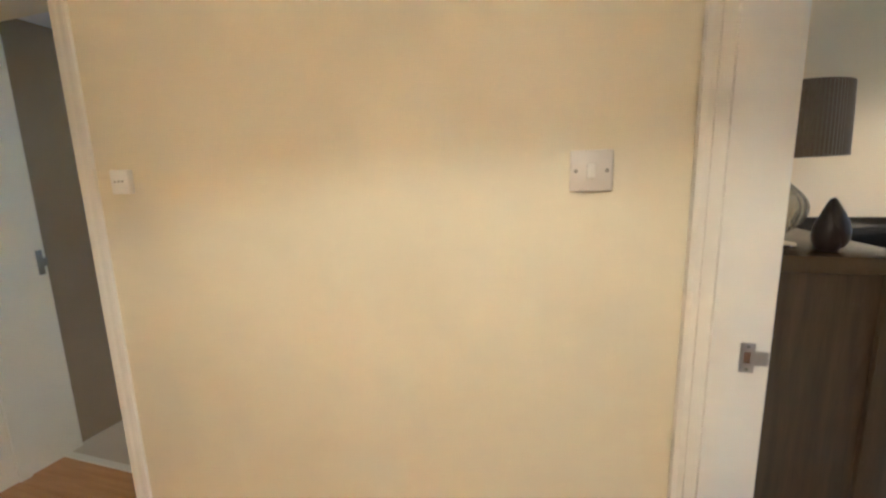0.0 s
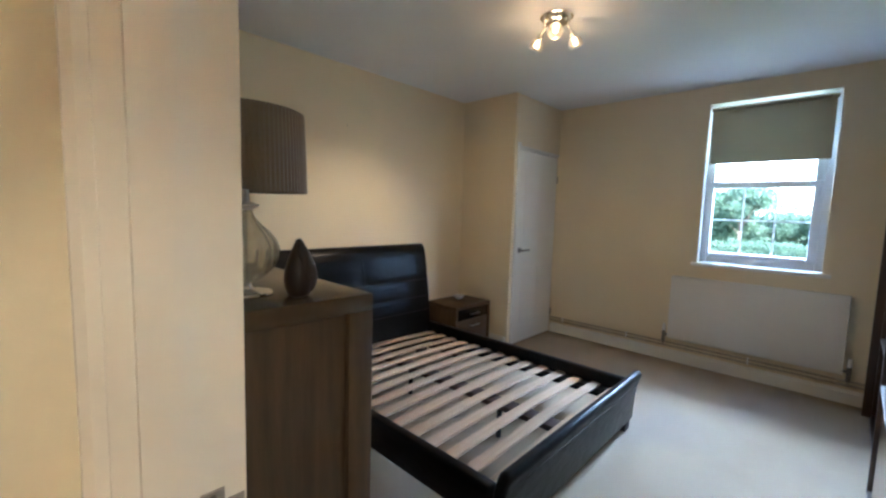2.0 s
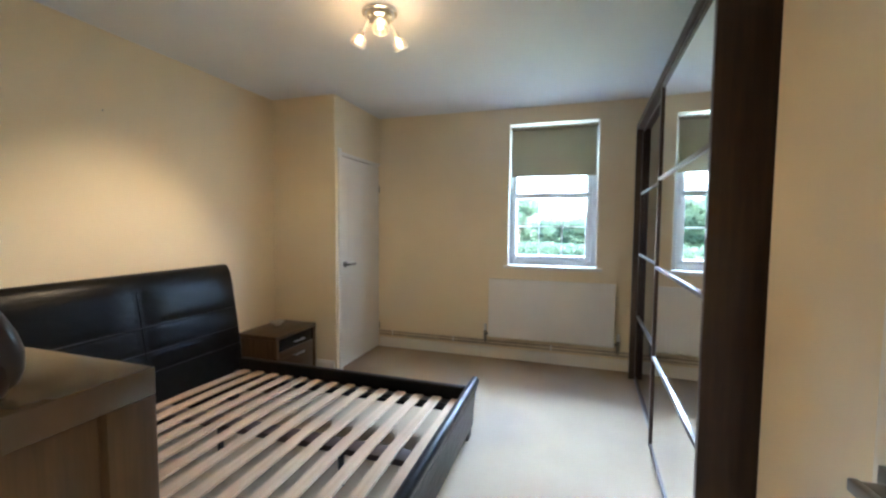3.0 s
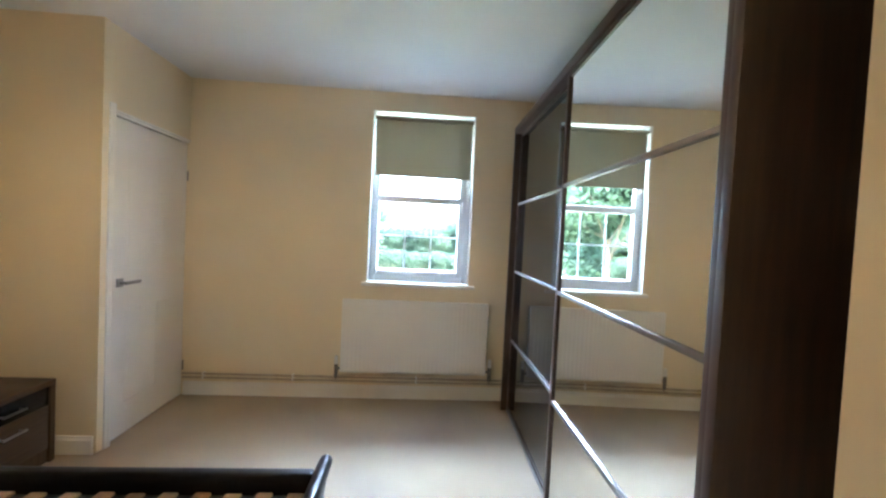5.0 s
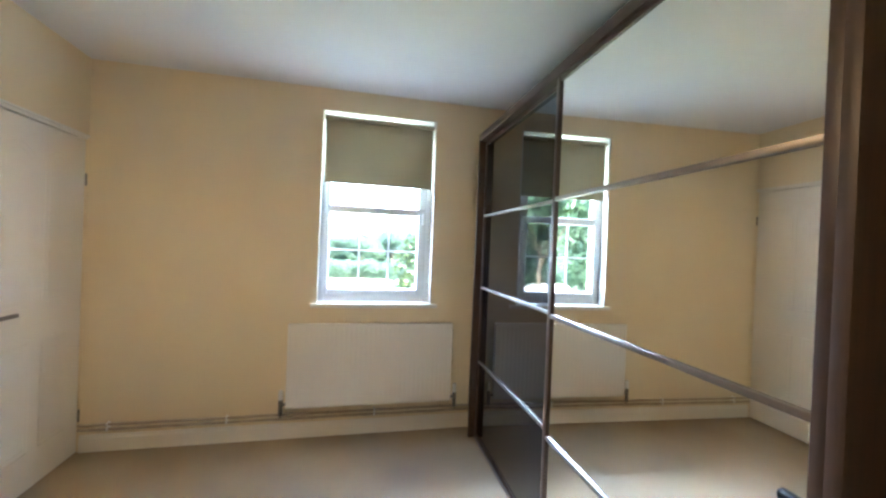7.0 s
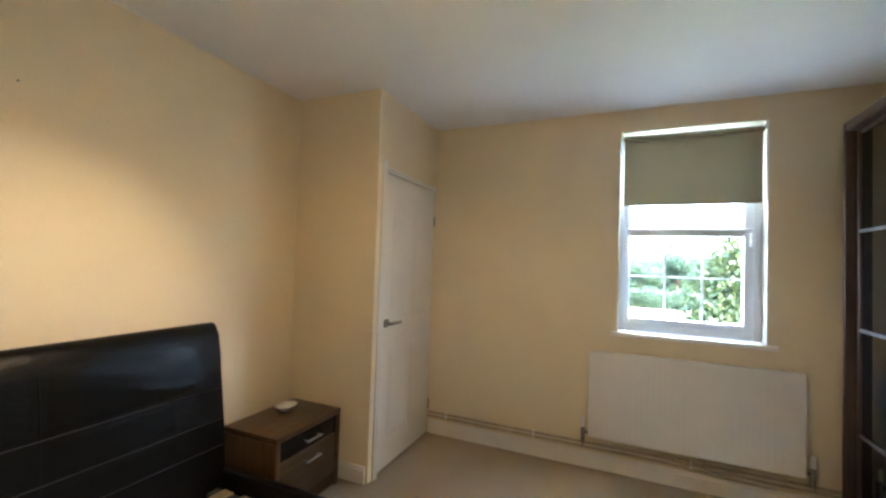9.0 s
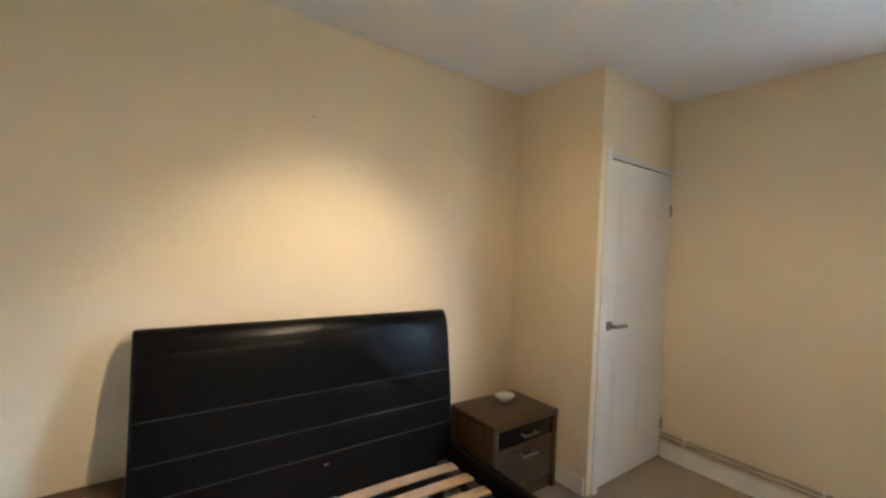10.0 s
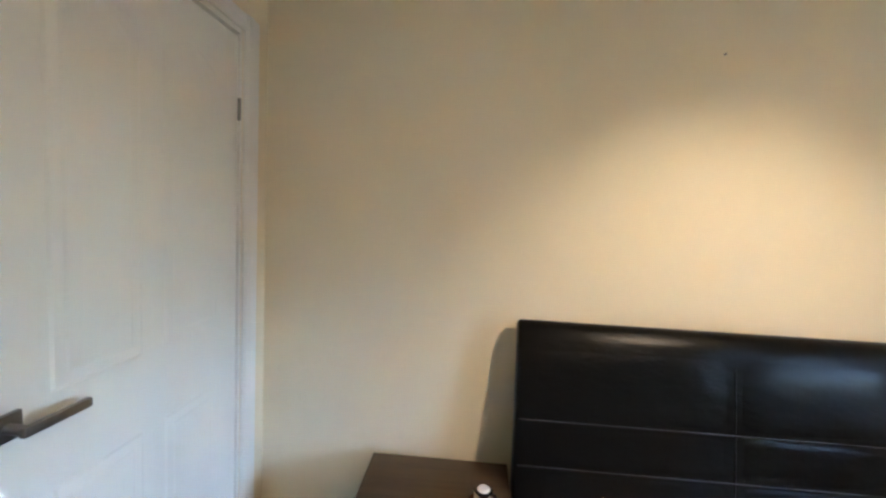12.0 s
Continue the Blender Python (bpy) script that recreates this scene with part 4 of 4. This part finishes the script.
# ---- outside ----
GROUND_Z = -2.7
GRASS, _t, _b = nodes_of("rough_grass", (0.08, 0.12, 0.03), 0.95)
_t.links.new(mixed(_t, ramped(_t, noise_node(_t, 0.25, 5), 0.4, 0.6), (0.075, 0.12, 0.03), (0.16, 0.17, 0.07)), _b.inputs["Base Color"])
TARMAC = paint("pale_tarmac", (0.46, 0.44, 0.41), (0.38, 0.36, 0.33), 0.95, 0.4, 20, 0.3)
LEAF, _t, _b = nodes_of("mixed_green_leaves", (0.07, 0.13, 0.03), 0.6)
_i = _t.nodes.new("ShaderNodeNewGeometry")
_t.links.new(mixed(_t, _i.outputs["Random Per Island"], (0.050, 0.088, 0.050), (0.085, 0.130, 0.072)), _b.inputs["Base Color"])
_tr = _t.nodes.new("ShaderNodeBsdfTranslucent")
_tr.inputs[0].default_value = (0.09, 0.14, 0.085, 1)
_mx = _t.nodes.new("ShaderNodeMixShader")
_mx.inputs[0].default_value = 0.6
_t.links.new(_b.outputs[0], _mx.inputs[1])
_t.links.new(_tr.outputs[0], _mx.inputs[2])
_t.links.new(_mx.outputs[0], _t.nodes["Material Output"].inputs[0])
BARK = wood("grey_bark", (0.10, 0.075, 0.05), (0.17, 0.13, 0.09), 0.9, (10, 10, 1), 4.0, 0.8)
BRICK = paint("grey_render", (0.11, 0.13, 0.16), (0.09, 0.105, 0.13), 0.9, 3.0, 30, 0.3)
ROOF = paint("slate_roof", (0.12, 0.13, 0.15), (0.09, 0.10, 0.12), 0.8, 2.0, 30, 0.3)
DARKPANE = nodes_of("dark_far_pane", (0.05, 0.07, 0.09), 0.1)[0]

bm = bmesh.new()
bmesh.ops.create_grid(bm, x_segments=8, y_segments=8, size=600)
bmesh.ops.translate(bm, vec=(300, 0, GROUND_Z), verts=bm.verts)
setting("ground", bm, GRASS, "rough summer grass outside the window", "ground")
setting("road", slab(30, 49.5, -120, 120, GROUND_Z, GROUND_Z + 0.03), TARMAC, "pale sunlit paved yard", "road")


def leaf_cloud(rng, blobs, count, size):
    """Many small bent leaves scattered through a set of (centre, radii) clumps."""
    gen = np.random.default_rng(rng.randrange(1 << 30))
    total = sum(b[1][0] * b[1][2] for b in blobs)
    corners = []
    for c, r in blobs:
        n = max(8, int(count * r[0] * r[2] / total))
        way = gen.normal(size=(n, 3))
        way /= np.linalg.norm(way, axis=1, keepdims=True)
        p = np.array(c) + way * gen.uniform(0.45, 1.1, (n, 1)) * np.array(r)
        a = gen.normal(size=(n, 3))
        a /= np.linalg.norm(a, axis=1, keepdims=True)
        b = np.cross(a, gen.normal(size=(n, 3)))
        b /= np.linalg.norm(b, axis=1, keepdims=True)
        s = size * gen.uniform(0.6, 1.4, (n, 1))
        corners.append(np.stack([p - a * s, p + b * s * 0.5, p + a * s, p - b * s * 0.5], axis=1))
    v = np.concatenate(corners).reshape(-1, 3)
    me = bpy.data.meshes.new("leaves")
    me.from_pydata(v.tolist(), [], np.arange(len(v)).reshape(-1, 4).tolist())
    me.materials.append(LEAF)
    return me


def tree(seed, at, height, spread, label="broad leafy green tree"):
    rng = random.Random(seed)
    ob = thing("tree", at, label, "tree", "trees outside the window")
    bm = bmesh.new()
    rod(bm, (0, 0, -0.1), (0.1, 0, height * 0.45), 0.022 * height, 0.012 * height, 10)
    tips = []
    for k in range(6):
        a = k * 1.05 + rng.uniform(-0.3, 0.3)
        z0 = height * rng.uniform(0.28, 0.45)
        tip = (math.cos(a) * spread * 0.6, math.sin(a) * spread * 0.6, height * rng.uniform(0.55, 0.8))
        rod(bm, (0.05, 0, z0), tip, 0.007 * height, 0.003 * height, 7)
        tips.append(tip)
    part("trunk", bm, BARK, ob, "grey trunk and limbs")
    blobs = [((0, 0, height * 0.78), (spread * 0.6, spread * 0.6, height * 0.22))]
    for x, y, z in tips:
        s = spread * rng.uniform(0.35, 0.5)
        blobs.append(((x, y, z), (s, s, s * 0.8)))
    for _ in range(5):
        a = rng.uniform(0, 6.28)
        s = spread * rng.uniform(0.25, 0.4)
        blobs.append(((math.cos(a) * spread * 0.75, math.sin(a) * spread * 0.75, height * rng.uniform(0.18, 0.6)), (s, s, s * 0.8)))
    crown = new("crown", leaf_cloud(rng, blobs, 12000, 0.036 * height ** 0.75))
    crown.parent = ob
    return ob


def bush(seed, at, w, h, count=7000, leaf=0.085):
    rng = random.Random(seed)
    ob = thing("bush", at, "loose green garden bush", "bush", "bushes outside the window")
    blobs = [((rng.uniform(-w, w) * 0.6, rng.uniform(-w, w) * 0.6, h * rng.uniform(0.3, 0.7)), (w * rng.uniform(0.35, 0.6),) * 2 + (h * rng.uniform(0.3, 0.45),)) for _ in range(7)]
    crown = new("crown", leaf_cloud(rng, blobs, count, leaf))
    crown.parent = ob
    bm = bmesh.new()
    for k in range(4):
        rod(bm, (0, 0, -0.05), (rng.uniform(-w, w) * 0.4, rng.uniform(-w, w) * 0.4, h * 0.6), 0.04, 0.015, 6)
    part("stems", bm, BARK, ob)
    return ob


G = GROUND_Z
_r = random.Random(5)
for i in range(13):
    y = -16 + 4.2 * i
    tree(11 + i, (58 + _r.uniform(-4, 5), y, G), _r.uniform(5.0, 6.3) if y < 8 else _r.uniform(6.8, 8.4), _r.uniform(2.6, 3.4))
for i, (x, y, hgt, spr) in enumerate(((27, 11.0, 9.5, 4.4), (34, 19, 10.0, 4.8), (25, 17.5, 8.0, 3.8), (33, -13, 7.0, 3.4))):
    tree(40 + i, (x, y, G), hgt, spr, "nearer full green tree")
SUNLEAF, _t, _b = nodes_of("yellow_green_leaves", (0.15, 0.17, 0.06), 0.6)
_i = _t.nodes.new("ShaderNodeNewGeometry")
_t.links.new(mixed(_t, _i.outputs["Random Per Island"], (0.060, 0.080, 0.028), (0.105, 0.120, 0.042)), _b.inputs["Base Color"])
shrub = bush(61, (21.5, -1.15, G), 1.75, 5.6, 20000, 0.11)
tagged(shrub, "tall loose yellow-green shrub at the edge of the yard", "bush", "bushes outside the window")
for _c in shrub.children:
    if _c.name.startswith("crown"):
        _c.data.materials[0] = SUNLEAF
for i in range(9):
    bush(70 + i, (52.5 + _r.uniform(-0.8, 0.8), -9 + 4.3 * i, G), 2.6, _r.uniform(1.9, 2.8))



def far_block(at, half_x, half_y, high, wall, label, rows, cols):
    """A plain distant block with a parapet and a grid of dark windows."""
    ob = thing("far_building", at, label, "building", "far buildings")
    part("wall", slab(-half_x, half_x, -half_y, half_y, 0, high), wall, ob, smooth=False)
    part("roof", slab(-half_x - 0.2, half_x + 0.2, -half_y - 0.2, half_y + 0.2, high, high + 0.35), ROOF, ob, smooth=False)
    step = 2 * half_y / cols
    for k in range(rows):
        for c in range(cols):
            y, z = -half_y + step * (c + 0.5), 1.2 + k * (high - 1.0) / rows
            part("window", slab(-half_x - 0.06, -half_x + 0.02, y - step * 0.28, y + step * 0.28, z, z + 1.2), DARKPANE, ob, smooth=False)
    return ob


far_block((92, -8.3, G), 5.0, 2.5, 8.5, BRICK, "distant blocky grey building among the trees", 3, 3)
far_block((98, -4.6, G), 3.0, 1.2, 6.8, paint("pale_render", (0.27, 0.26, 0.25), (0.23, 0.22, 0.21), 0.9, 3.0, 30, 0.3), "narrow pale rendered tower far behind the trees", 3, 1)

_w = random.Random(9)
woods = new("far_woods", leaf_cloud(_w, [((68 + _w.uniform(-3, 3), -26 + 2.2 * i, G + _w.uniform(2.4, 3.2)), (2.8, 2.6, _w.uniform(2.6, 3.8))) for i in range(36)], 60000, 0.22))
tagged(woods, "distant line of green woodland", "woods", kind="stuff")
hedge = new("field_hedge", leaf_cloud(_w, [((51 + _w.uniform(-0.4, 0.4), -18 + 1.5 * i, G + 0.9), (1.2, 1.1, _w.uniform(0.9, 1.4))) for i in range(36)], 40000, 0.10))
tagged(hedge, "low green hedge beyond the lane", "hedge", kind="stuff")
